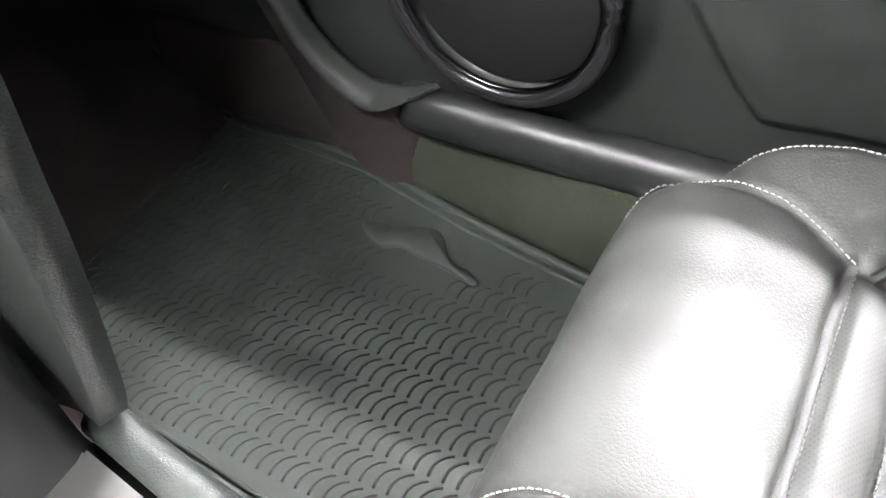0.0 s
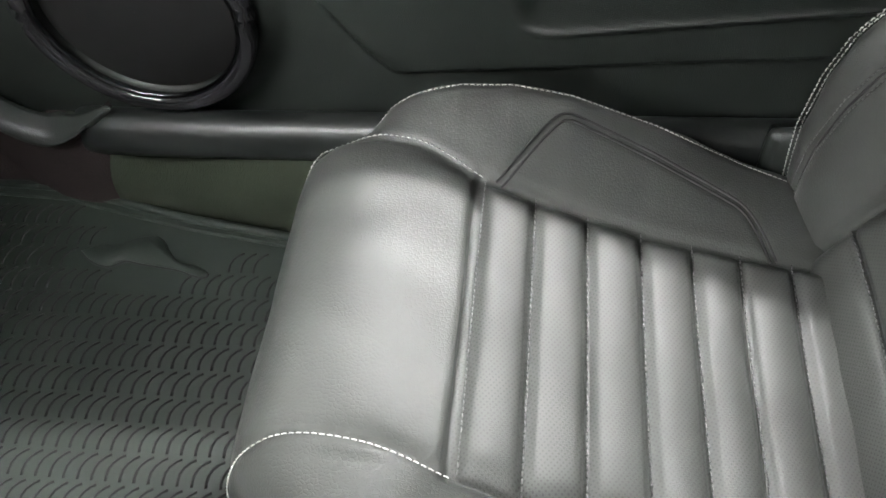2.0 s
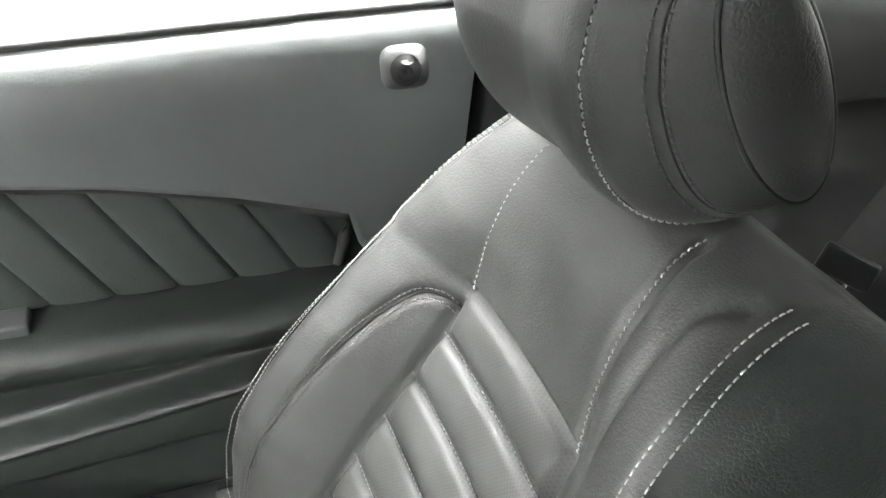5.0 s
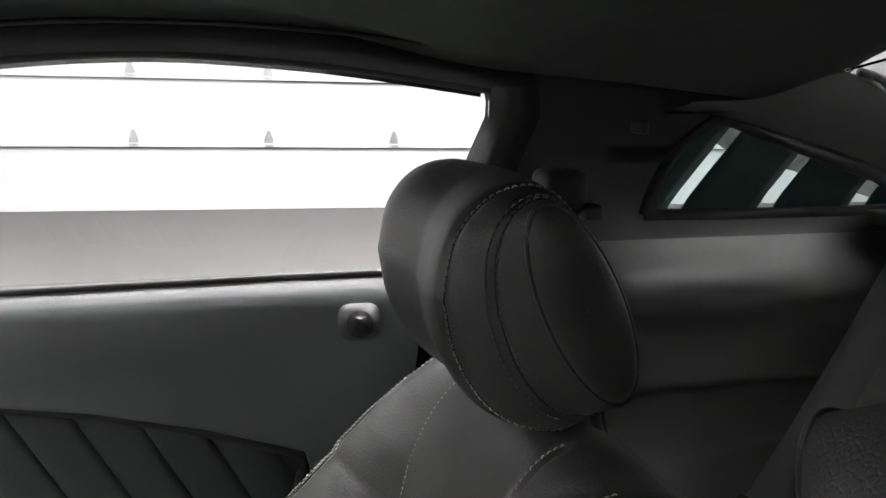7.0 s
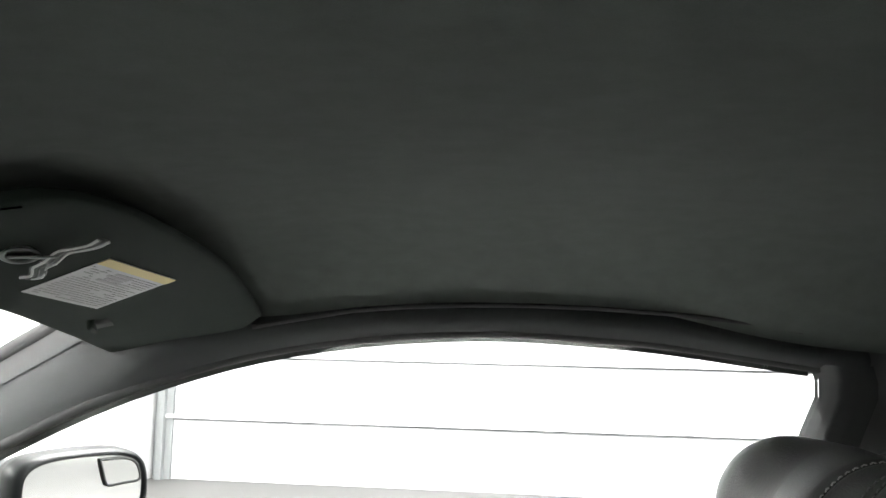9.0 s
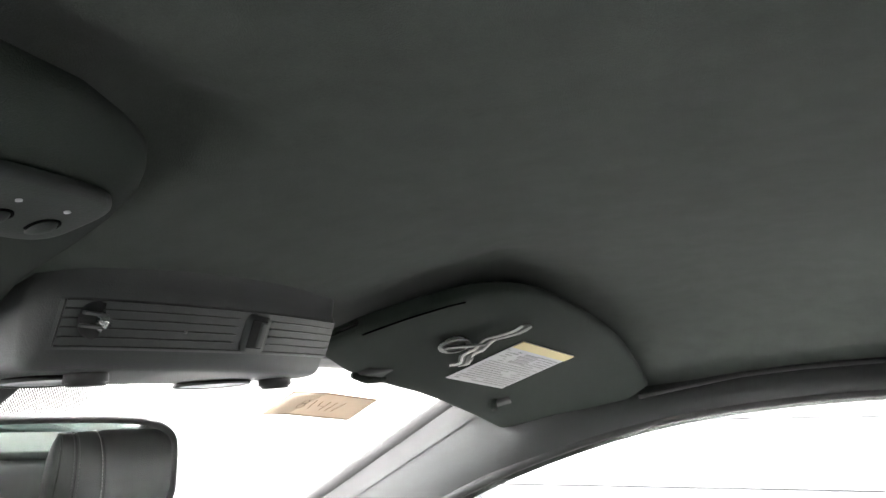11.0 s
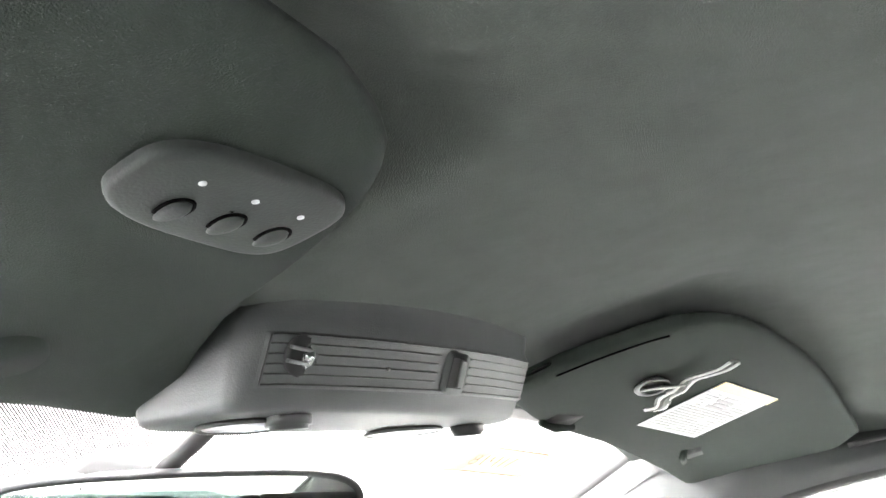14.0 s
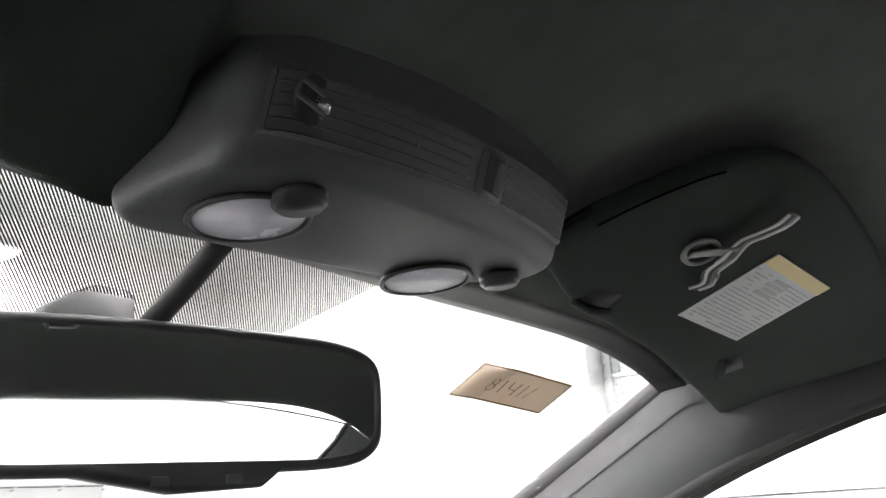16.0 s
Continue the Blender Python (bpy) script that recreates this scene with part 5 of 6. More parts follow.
    hi = smooth_line([V(1.12, 0.645, 1.060), V(1.20, 0.610, 1.068), V(1.325, 0.600, 1.103), V(1.446, 0.600, 1.064), V(1.65, 0.59, 0.998), V(1.90, 0.58, 0.92)], 30)
    lo = smooth_line([V(1.12, 0.720, 1.045), V(1.20, 0.712, 1.040), V(1.325, 0.712, 1.012), V(1.446, 0.715, 0.980), V(1.65, 0.72, 0.92), V(1.90, 0.72, 0.86)], 30)
    part("pillar_cover", grid(lambda i, v: lo[i].lerp(hi[i], v) + Vector((0, -sgn * 0.012 * math.sin(v * math.pi), 0.0)), range(30), lin(0, 1, 8)), PILLAR_CLOTH, c)
    part("glass_seal", tube([p + Vector((0, 0, 0.003)) for p in hi[12:]], 0.006, 6), BLACK, c)
    part("outer_pillar", grid(lambda i, v: lo[i].lerp(hi[i], v) + Vector((0, sgn * 0.05, -0.02 * v)), range(30), lin(-0.6, 0.9, 5)), CAR_PAINT, c)


for sgn in (1, -1):
    build_quarter(sgn)


def build_rear():
    r = thing("back_bench", (1.25, YC, 0.16), "charcoal leather rear bench with two bucket places", "rear seat")
    for sg in (1, -1):
        yc = YC + sg * 0.27

        def bk(u, v, yc=yc):
            a = u
            off = (v - 0.5) * 0.50
            rimp = 0.035 * (abs(v - 0.5) * 2) ** 3
            x = 1.22 + 0.26 * a - rimp + 0.09 * max(0, a - 0.92) / 0.08 * 0.6
            return Vector((x, yc + off, 0.42 + 0.50 * a - 0.02 * max(0, a - 0.92) / 0.08))
        part("backrest", grid(bk, lin(0, 1, 30), lin(0, 1, 24)), LEATHER, r)
        part("seat_cushion", grid(lambda u, v, yc=yc: Vector((0.86 + 0.40 * u, yc + (v - 0.5) * 0.50, 0.40 - 0.05 * u + 0.03 * (abs(v - 0.5) * 2) ** 3 - 0.22 * max(0, 0.10 - u) / 0.10)), lin(0, 1, 20), lin(0, 1, 20)), LEATHER, r)
    part("middle", box(0.95, 1.45, YC - 0.03, YC + 0.03, 0.20, 0.42, 0.02), LEATHER, r)
    shelf = part("parcel_shelf", box(1.46, 2.0, YC - 0.66, YC + 0.66, 0.885, 0.905, 0.004), CLOTH)
    tagged(shelf, "dark cloth parcel shelf", "parcel shelf", kind="structure")
    w = thing("back_window", (1.7, YC, 1.0), "sloping back window", "window", kind="structure")
    g = part("pane", grid(lambda u, v: Vector((1.315 + 0.74 * u, v, 1.172 - 0.25 * u - 0.065 * ((v - YC) / 0.57) ** 2)), lin(0, 1, 6), lin(YC - 0.575, YC + 0.575, 16)), GLASS, w, smooth=False)
    solid(g, 0.004)
    b = part("tail_body", box(2.05, 2.20, YC - 0.78, YC + 0.78, 0.0, 0.93, 0.02), CAR_PAINT)
    tagged(b, "dark green painted car tail", "car body", kind="structure")
    # belt of the rear place
    s = thing("seat_belt", (1.20, 0.42, 0.60), "grey seat belt webbing with steel tongue beside the rear seat", "seat belt")
    top, low = Vector((1.300, 0.425, 0.930)), Vector((1.115, 0.425, 0.600))
    way = (low - top)
    acr = Vector((0.62, -0.72, -0.25)).normalized()
    part("webbing", grid(lambda u, v: top + way * u + acr * (0.046 * (v - 0.5)) + Vector((0, 0, -0.012 * math.sin(u * 3.1))), lin(0, 1, 24), lin(0, 1, 4)), BELT, s)
    solid(s.children[0], 0.002)
    fr = frame_at(low, acr, -way)
    t = part("tongue_grip", box(-0.030, 0.030, -0.022, 0.012, -0.006, 0.006, 0.004, m=fr), PLASTIC_SMOOTH, s)
    part("tongue_blade", box(-0.011, 0.011, -0.055, -0.020, -0.0015, 0.0015, 0.001, m=fr), CHROME, t, "steel blade")
    part("upper_guide", box(-0.034, 0.034, -0.008, 0.030, -0.012, 0.012, 0.006, m=frame_at(top, acr, -way)), PLASTIC_GREY, s)


build_rear()


# ---------------------------------------------------------------- dashboard and console
def build_dash():
    d = thing("dashboard", (-0.65, YC, 0.45), "black grained dashboard with glove box", "dashboard", kind="structure")
    prof = smooth_line([(-1.04, 0.86, 0), (-0.80, 0.875, 0), (-0.60, 0.86, 0), (-0.52, 0.82, 0), (-0.505, 0.74, 0), (-0.50, 0.66, 0), (-0.52, 0.56, 0), (-0.60, 0.50, 0), (-0.80, 0.47, 0), (-1.04, 0.46, 0)], 40)
    part("body", grid(lambda y, p: Vector((p.x, y, p.y)), lin(YC - 0.69, YC + 0.69, 12), prof), PLASTIC, d)
    part("glove_box", box(-0.508, -0.494, 0.20, 0.58, 0.57, 0.72, 0.006), PLASTIC, d)
    # centre stack with a padded edge
    part("centre_stack", box(-0.60, -0.300, YC - 0.11, YC + 0.075, 0.30, 0.80, 0.02), PLASTIC_SMOOTH, d)
    e = [Vector((-0.172, 0.114, 0.75)), Vector((-0.190, 0.114, 0.674)), Vector((-0.204, 0.115, 0.622)), Vector((-0.220, 0.116, 0.560)), Vector((-0.262, 0.117, 0.425)), Vector((-0.285, 0.118, 0.372))]
    def pad(u, v):
        p = smooth_line(e, 40)[int(u)]
        q = p + Vector((-0.085, 0.0, -0.02))
        m = (p + q) / 2 + Vector((0, 0.012, 0))
        return (1 - v) ** 2 * p + 2 * v * (1 - v) * m + v * v * q
    k = part("knee_pad", grid(pad, range(40), lin(0, 1, 10)), LEATHER_PEBBLE, d, "pebbled padded edge")
    solid(k, 0.022, 0)
    f = thing("kick_panel", (-0.43, 0.64, 0.25), "dark curved plastic kick panel in the footwell", "trim", kind="structure")
    arc = smooth_line([(-0.600, 0.625, 0.50), (-0.545, 0.622, 0.37), (-0.500, 0.618, 0.285), (-0.435, 0.614, 0.236), (-0.385, 0.616, 0.246), (-0.335, 0.636, 0.278)], 40)
    def lip(i, v):
        p = arc[int(i)]
        k = max(0.0, 1 - max(0.0, (i - 28) / 11.0)) * 0.9 + 0.1
        return p + Vector((0.008 * math.sin(v * 3.1), (0.035 * v - 0.008 * math.sin(v * math.pi)) * k, 0.024 * v * k))
    kp = part("lip", grid(lip, range(40), lin(0, 1, 10)), PLASTIC, f)
    solid(kp, 0.004)
    part("panel", grid(lambda i, v: arc[int(i)] + Vector((-0.02 * v, 0.015 + 0.045 * v, -0.20 * v)), range(40), lin(0, 1, 6)), CARPET_DARK, f)
    part("hinge_pillar", box(-1.04, -0.50, 0.69, 0.74, 0.03, 0.86, 0.01), PLASTIC, f)


def build_console():
    c = thing("centre_console", (-0.05, YC, 0.05), "black centre console with a brushed silver top plate", "centre console")
    part("body", box(-0.36, 0.75, YC - 0.105, YC + 0.080, 0.04, 0.335, 0.015), PLASTIC, c)
    rail = [Vector((x, 0.121 - 0.024 * max(0, min(1, (x + 0.315) / 0.15)), 0.350)) for x in lin(-0.315, 0.74, 40)]
    part("side_rail", tube(rail, 0.016, 12, flat=0.8), LEATHER_PEBBLE, c, "padded black console edge")
    part("side_skirt", grid(lambda x, v: Vector((x, 0.130 - 0.020 * max(0, min(1, (x + 0.315) / 0.15)) + 0.03 * v, 0.345 - 0.30 * v)), lin(-0.36, 0.74, 30), lin(0, 1, 8)), PLASTIC, c)
    part("top_plate", prism([(-0.346, 0.102), (-0.352, YC - 0.085), (0.30, YC - 0.085), (0.30, 0.082), (-0.232, 0.086), (-0.290, 0.094)], 0.018, pose(0, 0, 0.352), 0.003), SILVER, c, "brushed silver plate")
    part("rear_lid", box(0.31, 0.74, YC - 0.085, 0.093, 0.334, 0.385, 0.015), LEATHER, c)
    part("shift_boot", disc(0.045, 0.05, pose(-0.16, YC - 0.01, 0.40), 24, 0.02), LEATHER_PEBBLE, c)
    part("tail_pin", tube([Vector((-0.300, 0.128, 0.366)), Vector((-0.296, 0.131, 0.374)), Vector((-0.292, 0.132, 0.384))], 0.003, 8), SILVER, c)


build_dash()
build_console()

# ---------------------------------------------------------------- overhead things
def visor_shape(stations, zf, thick, pad, n=40):
    """A soft body: stations of (y, x0, x1), lower face on zf(x, y), filled unseen up to the headliner where pad(x, y)
    is 1, to block light.
    """
    verts, faces = [], []
    ys = [s[0] for s in stations]
    m = 64
    fine = [ys[0] + (ys[-1] - ys[0]) * (0.5 - 0.5 * math.cos(math.pi * i / (m - 1))) for i in range(m)]
    order = sorted(stations)
    for i, y in enumerate(fine):
        x0 = lerp_table(y, [s[0] for s in order], [s[1] for s in order])
        x1 = lerp_table(y, [s[0] for s in order], [s[2] for s in order])
        xc, h = (x0 + x1) / 2, max(0.002, (x1 - x0) / 2)
        e = min(i, m - 1 - i)
        tk = thick * (0.25 + 0.75 * min(1.0, e / 6) ** 0.5)
        for k in range(n):
            t = 2 * math.pi * k / n
            ct, st = math.cos(t), math.sin(t)
            x = xc + h * math.copysign(abs(ct) ** 0.28, ct)
            room = max(0.0, roof_z(x, y) - 0.005 - zf(x, y) - thick)
            # hidden filling above the visor, added to stop light leaking over it
            swell = room * pad(x, y) * min(1.0, st / 0.5) if st > 0 else 0.0
            verts.append(Vector((x, y, zf(x, y) + thick * 0.5 + tk * 0.5 * math.copysign(abs(st) ** 0.55, st) + swell)))
    for i in range(m - 1):
        for k in range(n):
            l = (k + 1) % n
            faces.append((i * n + k, i * n + l, (i + 1) * n + l, (i + 1) * n + k))
    faces.append(tuple(range(n)))
    faces.append(tuple((m - 1) * n + k for k in range(n))[::-1])
    return verts, faces


def visor_p(x, y):
    bend = 1.2 * max(0.0, y - 0.5) ** 2 * max(0.0, min(1.0, (x + 0.02) / 0.21))
    return 1.1375 + 0.33 * (x - 0.08) - 0.159 * (y - 0.4435) - bend


def visor_d(x, y):
    return 1.18 + 0.22 * (x - 0.105) - 0.16 * max(0.0, -0.03 - x) - 1.0 * max(0.0, -0.45 - y) ** 2


def lay(zf, x, y, lift=0.0008, turn=0.0):
    """A pose on the lower face of a visor; its own z points down out of the face, its x along the car."""
    e = 0.004
    px = Vector((e, 0, zf(x + e, y) - zf(x, y))).normalized()
    py = Vector((0, e, zf(x, y + e) - zf(x, y))).normalized()
    m = frame_at(Vector((x, y, zf(x, y))), px, -py)
    return m @ Matrix.Translation((0, 0, lift)) @ Matrix.Rotation(radians(turn), 4, "Z")


def build_visors():
    v = thing("sun_visor", (0.08, 0.40, 1.14), "folded charcoal cloth sun visor with a warning label and a clip", "sun visor", "sun visors")
    st = ((0.206, 0.000, 0.030), (0.213, -0.006, 0.050), (0.220, -0.012, 0.075), (0.227, -0.015, 0.097), (0.236, -0.018, 0.121), (0.255, -0.021, 0.139), (0.281, -0.025, 0.151), (0.319, -0.026, 0.161), (0.377, -0.021, 0.169),
          (0.42, -0.017, 0.173), (0.475, -0.016, 0.177), (0.59, -0.018, 0.180), (0.65, -0.021, 0.184), (0.672, -0.022, 0.155), (0.69, -0.022, 0.10), (0.705, -0.022, 0.04), (0.718, -0.021, -0.012))
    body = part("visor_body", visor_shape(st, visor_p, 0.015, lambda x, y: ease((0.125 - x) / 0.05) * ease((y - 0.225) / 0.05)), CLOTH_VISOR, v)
    seam = smooth_line([Vector((x, y, visor_p(x, y) - 0.0004)) for x, y in ((0.03, 0.214), (0.061, 0.219), (0.095, 0.229), (0.112, 0.237))], 30)
    part("edge_seam", tube(seam, 0.0008, 5), GAP, body)
    # warning label
    turn = lay(visor_p, 0.0803, 0.4435, 0.0014, 8.5)
    lb = paper_plate("warning_label", turn, 0.094, 0.112, PAPER, v, "white printed warning label")
    paper_plate("label_heading", turn @ Matrix.Translation((0.0405, 0, 0.0006)), 0.013, 0.112, YELLOW, lb, "yellow heading strip")
    rnd = random.Random(4)
    for i in range(17):
        x = 0.028 - i * 0.0043
        y0 = -0.051
        while y0 < 0.046:
            w = rnd.uniform(0.006, 0.020)
            if rnd.random() < 0.90 and not (i < 6 and -0.02 < y0 < 0.024):
                paper_plate("print_bar", turn @ Matrix.Translation((x, y0 + w / 2, 0.0005)), 0.0011, min(w, 0.051 - y0) - 0.002, INK, lb)
            y0 += w
    for i in range(4):
        paper_plate("print_block", turn @ Matrix.Translation((0.026 - i * 0.0058, 0.003 + 0.002 * (i % 2), 0.0005)), 0.0040, 0.026 + 0.006 * (i % 2), INK, lb)
    # clip
    P = lambda x, y, d=0.004: Vector((x, y, visor_p(x, y) - d))
    way = ((0.138, 0.317, 0.010), (0.128, 0.321, 0.010), (0.114, 0.323, 0.008), (0.100, 0.324, 0.006), (0.088, 0.329, 0.009), (0.080, 0.338, 0.006), (0.071, 0.342, 0.006), (0.064, 0.352, 0.008), (0.052, 0.356, 0.005))
    cl = part("clip", tube(smooth_line([P(*q) for q in way], 60), 0.0072, 10, flat=0.14), TRIM_GREY, v, "grey wavy metal clip")
    for o in (-0.0052, 0.0, 0.0052):
        part("clip_fold", tube(smooth_line([P(x + o * 0.45, y + o, d + 0.0012) for x, y, d in way], 60), 0.0012, 6), SILVER if o else TRIM_GREY, cl, "raised clip edge")
    eye = [P(0.072 + 0.012 * math.cos(t), 0.309 + 0.017 * math.sin(t), 0.005) for t in lin(0, 2 * math.pi, 29)[:-1]]
    part("clip_eye", tube(eye, 0.0024, 8, True, 0.5), TRIM_GREY, cl)
    neck = smooth_line([P(0.064, 0.303, 0.0055), P(0.074, 0.311, 0.006), P(0.084, 0.321, 0.007), P(0.093, 0.327, 0.008)], 20)
    part("clip_neck", tube(neck, 0.0085, 10, flat=0.16), TRIM_GREY, cl)
    part("clip_plate", disc(0.013, 0.002, lay(visor_p, 0.072, 0.309, 0.003), 26, 0.0006, 0.75), SILVER, cl, "bright clip plate")
    for x, y, tn in ((-0.006, 0.308, 10), (0.030, 0.560, -25)):
        part("finger_slot", prism([(-0.008, -0.016), (0.012, -0.012), (0.006, 0.018), (-0.010, 0.016)], 0.004, lay(visor_p, x, y, 0.0008, tn), 0.001), BLACK, v)
        part("slot_lip", tube([lay(visor_p, x, y, 0.0002, tn) @ Vector(q) for q in ((-0.010, -0.022, 0.0), (-0.014, 0.0, 0.0022), (-0.012, 0.020, 0.0))], 0.0036, 8), CLOTH_VISOR, v)
    # driver visor with three buttons
    d = thing("sun_visor", (0.05, -0.30, 1.17), "folded charcoal cloth sun visor with a three-button remote", "sun visor", "sun visors")
    st = ((-0.056, -0.098, -0.078), (-0.064, -0.102, -0.062), (-0.074, -0.102, -0.045), (-0.088, -0.100, -0.018), (-0.109, -0.098, 0.024), (-0.124, -0.097, 0.082), (-0.136, -0.097, 0.113), (-0.147, -0.097, 0.129), (-0.160, -0.097, 0.142), (-0.177, -0.097, 0.151), (-0.208, -0.097, 0.160), (-0.26, -0.096, 0.163), (-0.40, -0.092, 0.168), (-0.56, -0.084, 0.168), (-0.60, -0.050, 0.160), (-0.615, -0.01, 0.12))
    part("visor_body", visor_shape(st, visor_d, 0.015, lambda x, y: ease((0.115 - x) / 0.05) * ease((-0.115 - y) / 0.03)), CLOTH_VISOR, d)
    m = lay(visor_d, 0.0985, -0.188, 0.002)
    out = [(0.0245 * math.copysign(abs(math.cos(t)) ** 0.55, math.cos(t)) * (1 - 0.12 * math.sin(t)), 0.0415 * math.copysign(abs(math.sin(t)) ** 0.62, math.sin(t)) + 0.10 * 0.0245 * math.cos(t)) for t in lin(0, 2 * math.pi, 49)[:-1]]
    mound = ((1.0, -0.001), (0.998, 0.0012), (0.985, 0.0026), (0.955, 0.0036), (0.90, 0.0041), (0.60, 0.0042), (0.02, 0.0042))
    no = len(out)
    rp = part("remote_panel", ([m @ Vector((x * k, y * k, h)) for k, h in mound for x, y in out], [(a * no + i, a * no + (i + 1) % no, (a + 1) * no + (i + 1) % no, (a + 1) * no + i) for a in range(len(mound) - 1) for i in range(no)]), REMOTE, d, "smooth charcoal remote panel")
    def dome(u, a):
        """A drop-shaped dome, blunt and high at one end."""
        r = math.sin(u * math.pi / 2)
        x, y = math.cos(a) * r, math.sin(a) * r
        return (0.0078 * x, 0.0042 * y * (1.0 + 0.25 * x), 0.0030 * math.cos(u * math.pi / 2) ** 0.8 * (1.0 + 0.35 * x))
    for bx, by in ((0.0895, -0.2045), (0.0905, -0.1835), (0.0910, -0.1625)):
        mb = lay(visor_d, bx, by, 0.0058)
        dv, df = grid(dome, lin(0.02, 1, 9), lin(0, 2 * math.pi, 25)[:-1], wrap=True)
        b = part("button", ([mb @ Vector(p) for p in dv], df), REMOTE, rp)
        # near-black crescent in place of the shade in a recess round the button
        part("button_well", tube([mb @ Vector((0.0083 * math.cos(t), 0.0047 * math.sin(t) * (1 + 0.25 * math.cos(t)), 0.0003)) for t in lin(-2.0, 2.0, 25)], 0.0009, 5), GAP, b)
    for bx, by in ((0.1075, -0.2085), (0.1075, -0.1865), (0.1075, -0.1650)):
        part("indicator", disc(0.0013, 0.001, lay(visor_d, bx, by, 0.0066), 14), DOT_WHITE, rp, "small white indicator")
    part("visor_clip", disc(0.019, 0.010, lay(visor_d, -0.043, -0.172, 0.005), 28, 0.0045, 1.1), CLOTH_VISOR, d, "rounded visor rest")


build_visors()


def build_overhead_console():
    c = thing("overhead_console", (-0.02, 0.045, 1.15), "charcoal overhead console with map lights and ribbed end", "overhead console")
    zb = lambda x, y: 1.122 + 0.06 * (x + 0.02)

    def rear(y, z):
        return 0.004 + 0.022 * (1 - ((y - 0.095) / 0.15) ** 2) + 0.35 * (z - 1.15) - 14 * max(0.0, -0.050 - y) ** 2

    def ring(h, inset):
        out = []
        for y in lin(-0.068, 0.172, 40):
            out.append((rear(y, 1.122 + h), y))
        grow = 0.16 * h
        for t in lin(0.1, 1.0, 10):
            a = t * math.pi / 2
            out.append((rear(0.172, 1.122 + h) - 0.026 * (1 - math.cos(a)), 0.172 + (0.014 + grow) * math.sin(a)))
        right = out[-1]
        for t in lin(0.1, 1, 10):
            out.append((right[0] + (-0.066 - right[0]) * t, right[1] + (0.118 - right[1]) * t ** 1.6))
        for t in lin(0.1, 1, 12):
            out.append((-0.066 - 0.034 * t ** 0.8, 0.118 - 0.164 * t))
        for t in lin(0.15, 1, 8):
            a = t * math.pi / 2
            out.append((-0.100 + 0.018 * (1 - math.cos(a)) , -0.046 - 0.026 * math.sin(a)))
        left = out[-1]
        for t in lin(0.1, 0.9, 12):
            out.append((left[0] + (out[0][0] - left[0]) * t, left[1] + (out[0][1] - 0.004 - grow - left[1]) * t ** 0.8))
        cx, cy = -0.032, 0.050
        n = len(out)
        res = []
        for k in range(n):
            a, b2 = Vector(out[k - 1]), Vector(out[(k + 1) % n])
            d = (b2 - a).normalized()
            nrm = Vector((-d.y, d.x))
            if nrm.dot(Vector((cx, cy)) - Vector(out[k])) < 0:
                nrm = -nrm
            q = Vector(out[k]) + nrm * inset
            res.append(Vector((q.x, q.y, zb(q.x, q.y) + h)))
        return res
    rings = [ring(0.0, 0.0085), ring(0.0006, 0.005), ring(0.0022, 0.0022), ring(0.0050, 0.0006), ring(0.009, 0.0), ring(0.018, 0.0), ring(0.030, 0.0), ring(0.042, 0.0), ring(0.046, 0.003), ring(0.060, 0.006)]
    n = len(rings[0])
    mid = Vector((-0.032, 0.050, zb(-0.032, 0.05)))
    verts = [v for r in rings for v in r] + [Vector((mid.x, mid.y, mid.z))]
    verts += [v.lerp(mid, 0.4) for v in rings[0]]
    faces = [(a * n + k, a * n + (k + 1) % n, (a + 1) * n + (k + 1) % n, (a + 1) * n + k) for a in range(len(rings) - 1) for k in range(n)]
    o, ctr = len(rings) * n + 1, len(rings) * n
    faces += [(k, o + k, o + (k + 1) % n, (k + 1) % n) for k in range(n)] + [(o + k, ctr, o + (k + 1) % n) for k in range(n)]
    part("shell", (verts, faces), PLASTIC_GREY, c)

    # ribbed end towards the seats
    def zz(y, v):
        return 1.1345 + 0.003 * y / 0.17 + 0.0275 * v

    def plate(y, v):
        e = min(1.0, (y + 0.066) / 0.004, (0.178 - y) / 0.003, v / 0.06, (1 - v) / 0.06)
        return Vector((rear(y, zz(y, v)) + 0.0002 + 0.0018 * max(0.0, e), y, zz(y, v)))
    rp = part("ribbed_plate", grid(plate, lin(-0.066, 0.176, 90), lin(0, 1, 40)), PLASTIC_GREY, c, "ribbed charcoal end plate")
    for i in range(6):
        v = (0.06, 0.24, 0.42, 0.60, 0.78, 0.95)[i]
        for y0, y1 in (((-0.064, 0.052), (0.084, 0.1745)) if 0 < i < 5 else ((-0.064, 0.1745),)):
            part("rib_gap", tube([plate(y, v) + Vector((0.0001, 0, 0)) for y in lin(y0, y1, 40)], 0.0006, 5), PLASTIC, rp)
    part("rib_gap", tube([plate(-0.0645, v) + Vector((0.0002, 0, 0)) for v in lin(0.06, 0.95, 10)], 0.0006, 5), PLASTIC, rp)
    sx = rear(0.071, 1.148)
    fs = frame_at(Vector((sx + 0.0020, 0.071, 1.1485)), (-0.02, 1, 0), (0.33, 0, 1))
    part("slot_frame", prism([(0.0135 * math.copysign(abs(math.cos(t)) ** 0.4, math.cos(t)), 0.0135 * math.copysign(abs(math.sin(t)) ** 0.4, math.sin(t))) for t in lin(0, 2 * math.pi, 33)[:-1]], 0.004, fs @ Matrix.Translation((0, 0, 0.0012)), 0.001), PLASTIC_GREY, c)
    part("slot", box(-0.0085, 0.0085, -0.0095, 0.0095, -0.002, 0.0016, 0.0004, m=fs), BLACK, c)
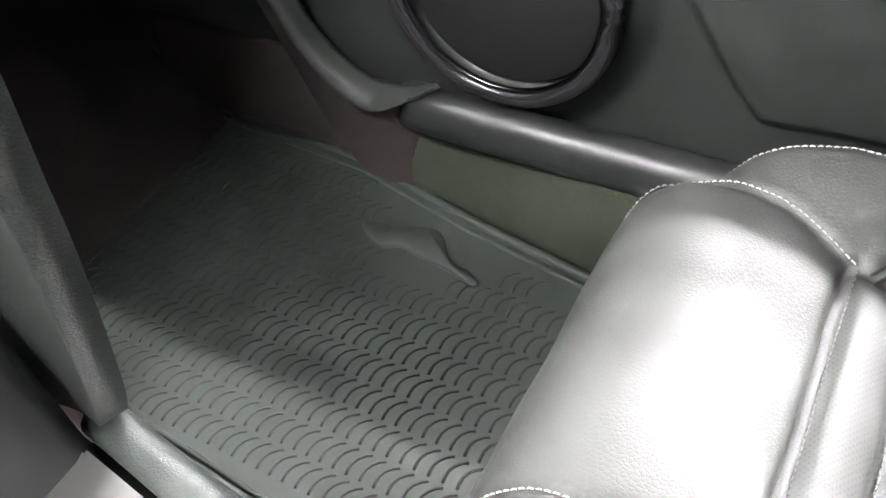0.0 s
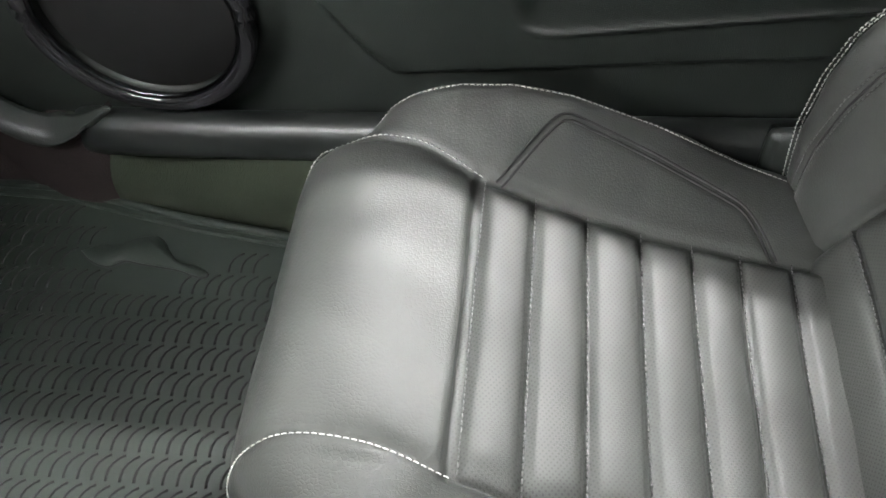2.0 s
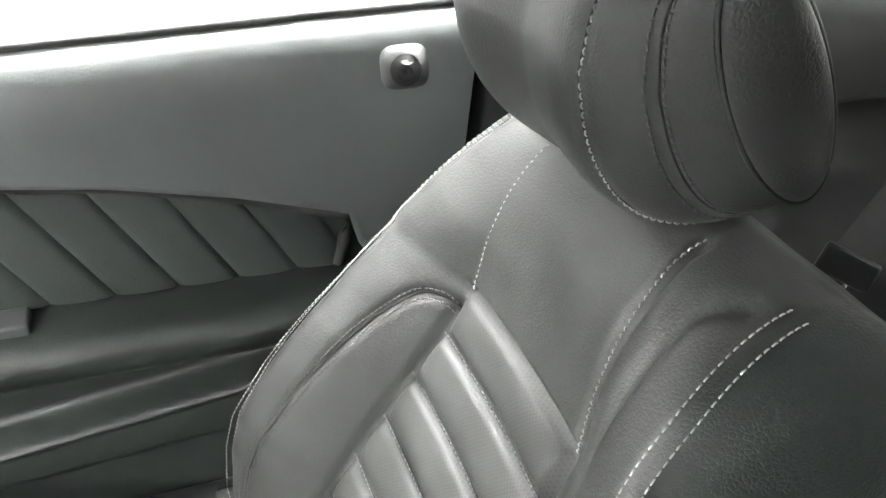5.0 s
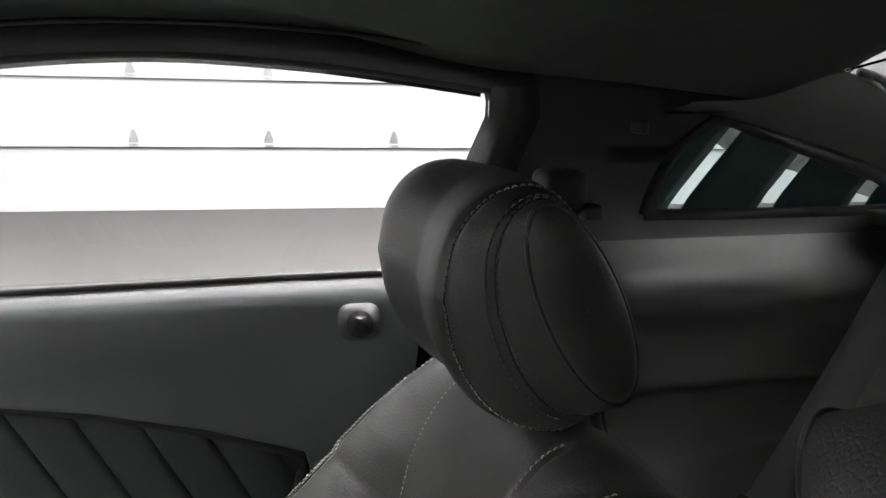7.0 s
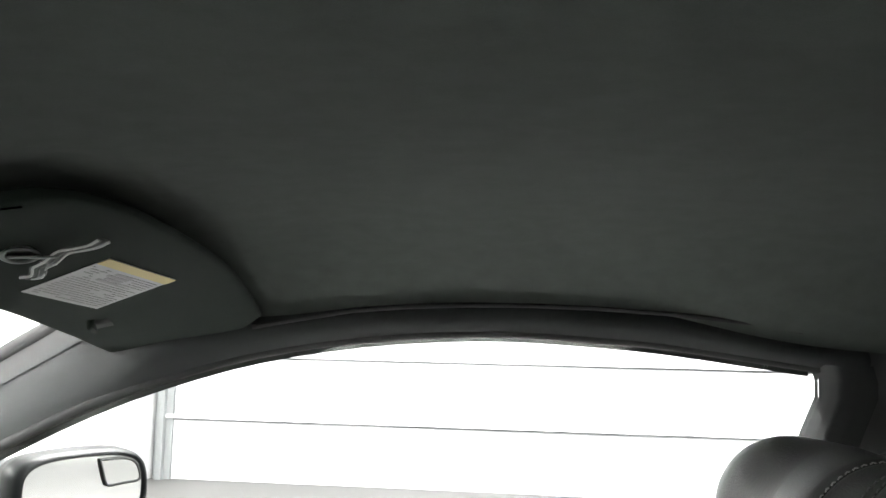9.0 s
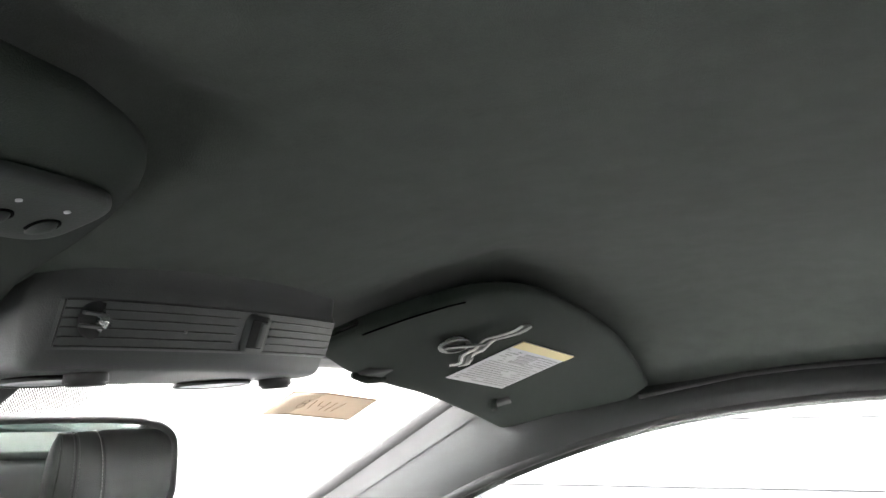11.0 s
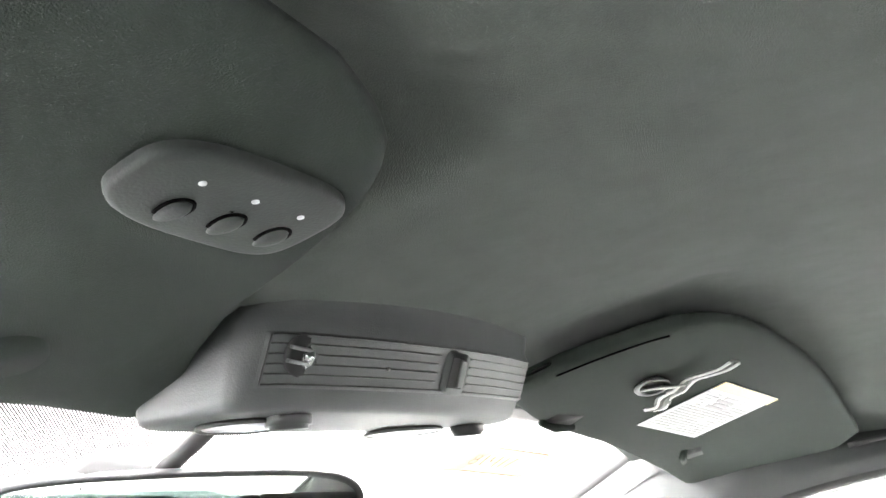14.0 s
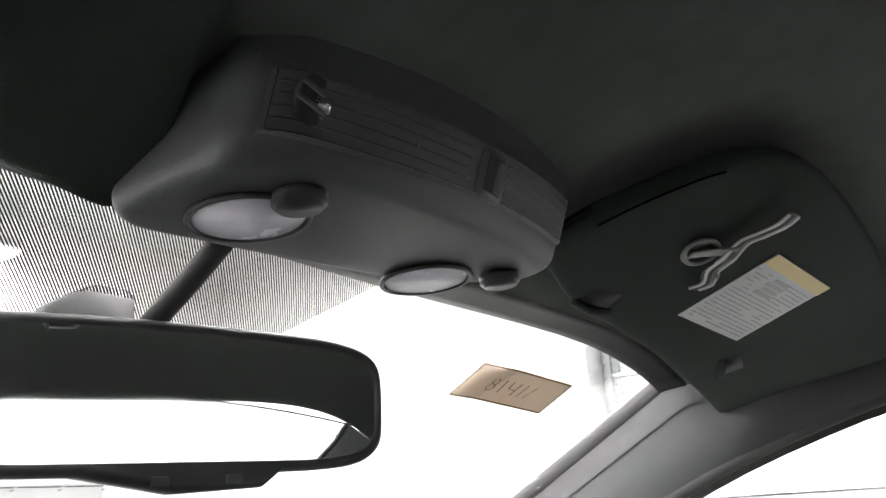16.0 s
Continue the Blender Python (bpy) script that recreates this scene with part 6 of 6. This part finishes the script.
    part("slot_rocker", box(0.0010, 0.0080, -0.0085, 0.0085, 0.0, 0.0030, 0.0012, 2, m=fs), PLASTIC_GREY, c, "grey rocker switch")
    dm = frame_at(Vector((rear(-0.047, 1.149) + 0.0030, -0.047, 1.149)), (-0.15, 1, 0), (0.33, 0, 1))
    ey = part("sensor", disc(0.0110, 0.006, dm, 26, 0.001), BLACK, c, "round black sensor eye")
    part("sensor_lens", disc(0.0066, 0.006, dm @ Matrix.Translation((0.0032, 0, 0.0035)), 22, 0.003, 1.0), CHROME, ey, "clear bright sensor lens")
    for h in (0.0035, -0.0035):
        part("sensor_bar", box(-0.016, 0.004, h - 0.0009, h + 0.0009, 0.0002, 0.0022, 0.0004, m=dm), PLASTIC_GREY, ey)
    part("screw_dot", disc(0.0012, 0.001, frame_at(Vector((rear(0.010, 1.146) + 0.003, 0.010, 1.146)), (-0.1, 1, 0), (0.33, 0, 1)), 12), TRIM_GREY, c, "tiny pale dot")
    # map lights and their buttons
    def under(x, y, lift):
        return frame_at(Vector((x, y, zb(x, y) - lift)), (1, 0, 0.06), (0, -1, 0))
    for lx, ly, r in ((-0.052, -0.024, 0.0270), (-0.051, 0.126, 0.0265)):
        ln = part("map_light", disc(r, 0.006, under(lx, ly, 0.0022), 40, 0.002), LENS, c, "frosted map light lens")
        part("lens_rim", tube([under(lx, ly, 0.0015) @ Vector((r * 1.02 * math.cos(t), r * 1.02 * math.sin(t), 0)) for t in lin(0, 2 * math.pi, 41)[:-1]], 0.0016, 6, True), PLASTIC_SMOOTH, ln)
    for bx, by in ((-0.020, -0.026), (-0.018, 0.160)):
        part("light_button", disc(0.0125, 0.012, under(bx, by, 0.007), 28, 0.002), PLASTIC_SMOOTH, c)


build_overhead_console()


def build_mirror():
    m = thing("rear_view_mirror", (-0.169, 0.042, 1.0575), "black framed rear-view mirror on a stalk", "rear-view mirror")
    n = Vector((1, -0.33, -0.038)).normalized()
    acr = Vector((0.32, 1, 0)).normalized()
    M = frame_at(Vector((-0.169, 0.042, 1.055)), acr, n.cross(acr))
    w, h = 0.140, 0.038
    N = 160

    def loop(sw, sh, z):
        out = []
        for k in range(N):
            t = 2 * math.pi * k / N
            ct, st = math.cos(t), math.sin(t)
            x = (w + sw) * math.copysign(abs(ct) ** 0.30, ct)
            y = (h + sh) * math.copysign(abs(st) ** 0.42, st)
            y += 0.004 * (1 - (x / w) ** 2) if st > 0 else 0.0
            if st < 0 and abs(x - 0.009) < 0.055:
                y -= 0.0105 * min(1.0, (0.055 - abs(x - 0.009)) / 0.012) if sw > -0.003 else 0.0
            out.append(M @ Vector((x, y, z)))
        return out
    rings = [loop(-0.0035, -0.0035, 0.002), loop(-0.002, -0.002, 0.0045), loop(0.001, 0.001, 0.004), loop(0.003, 0.003, -0.002), loop(0.003, 0.003, -0.014), loop(-0.012, -0.008, -0.030), loop(-0.06, -0.02, -0.036)]
    verts = [v for r in rings for v in r]
    faces = [(a * N + k, a * N + (k + 1) % N, (a + 1) * N + (k + 1) % N, (a + 1) * N + k) for a in range(len(rings) - 1) for k in range(N)] + [tuple((len(rings) - 1) * N + k for k in range(N))]
    fr = part("mirror_frame", (verts, faces), FRAME_BLACK, m)
    part("mirror_glass", (loop(-0.0036, -0.0036, 0.0022), [tuple(range(N))]), MIRROR, m, "silvered mirror glass", False)
    for x in (-0.0105, 0.0335):
        part("button", box(x - 0.005, x + 0.005, -0.0472, -0.0418, 0.0, 0.0062, 0.001, m=M), PLASTIC_GREY, fr)
    part("stalk", tube(smooth_line([Vector((-0.21, 0.0357, 1.0756)), Vector((-0.1894, 0.0357, 1.0982)), Vector((-0.1536, 0.0329, 1.1189)), Vector((-0.1236, 0.031, 1.1377))], 16), 0.008, 12, flat=0.75), BLACK, m)
    part("mount_plate", box(-0.214, -0.194, 0.004, 0.062, 1.080, 1.090, 0.003), FRAME_BLACK, m)
    part("sensor_box", prism([(-0.0132, 1.0789), (-0.0075, 1.0958), (0.0113, 1.108), (0.0188, 1.1118), (0.0414, 1.1127), (0.0461, 1.109), (0.047, 1.0789)], 0.016, frame_at(Vector((-0.188, -0.020, 0.007)), (0, 1, 0), (0, 0, 1)), 0.002), BLACK, m, "charcoal sensor housing")


build_mirror()
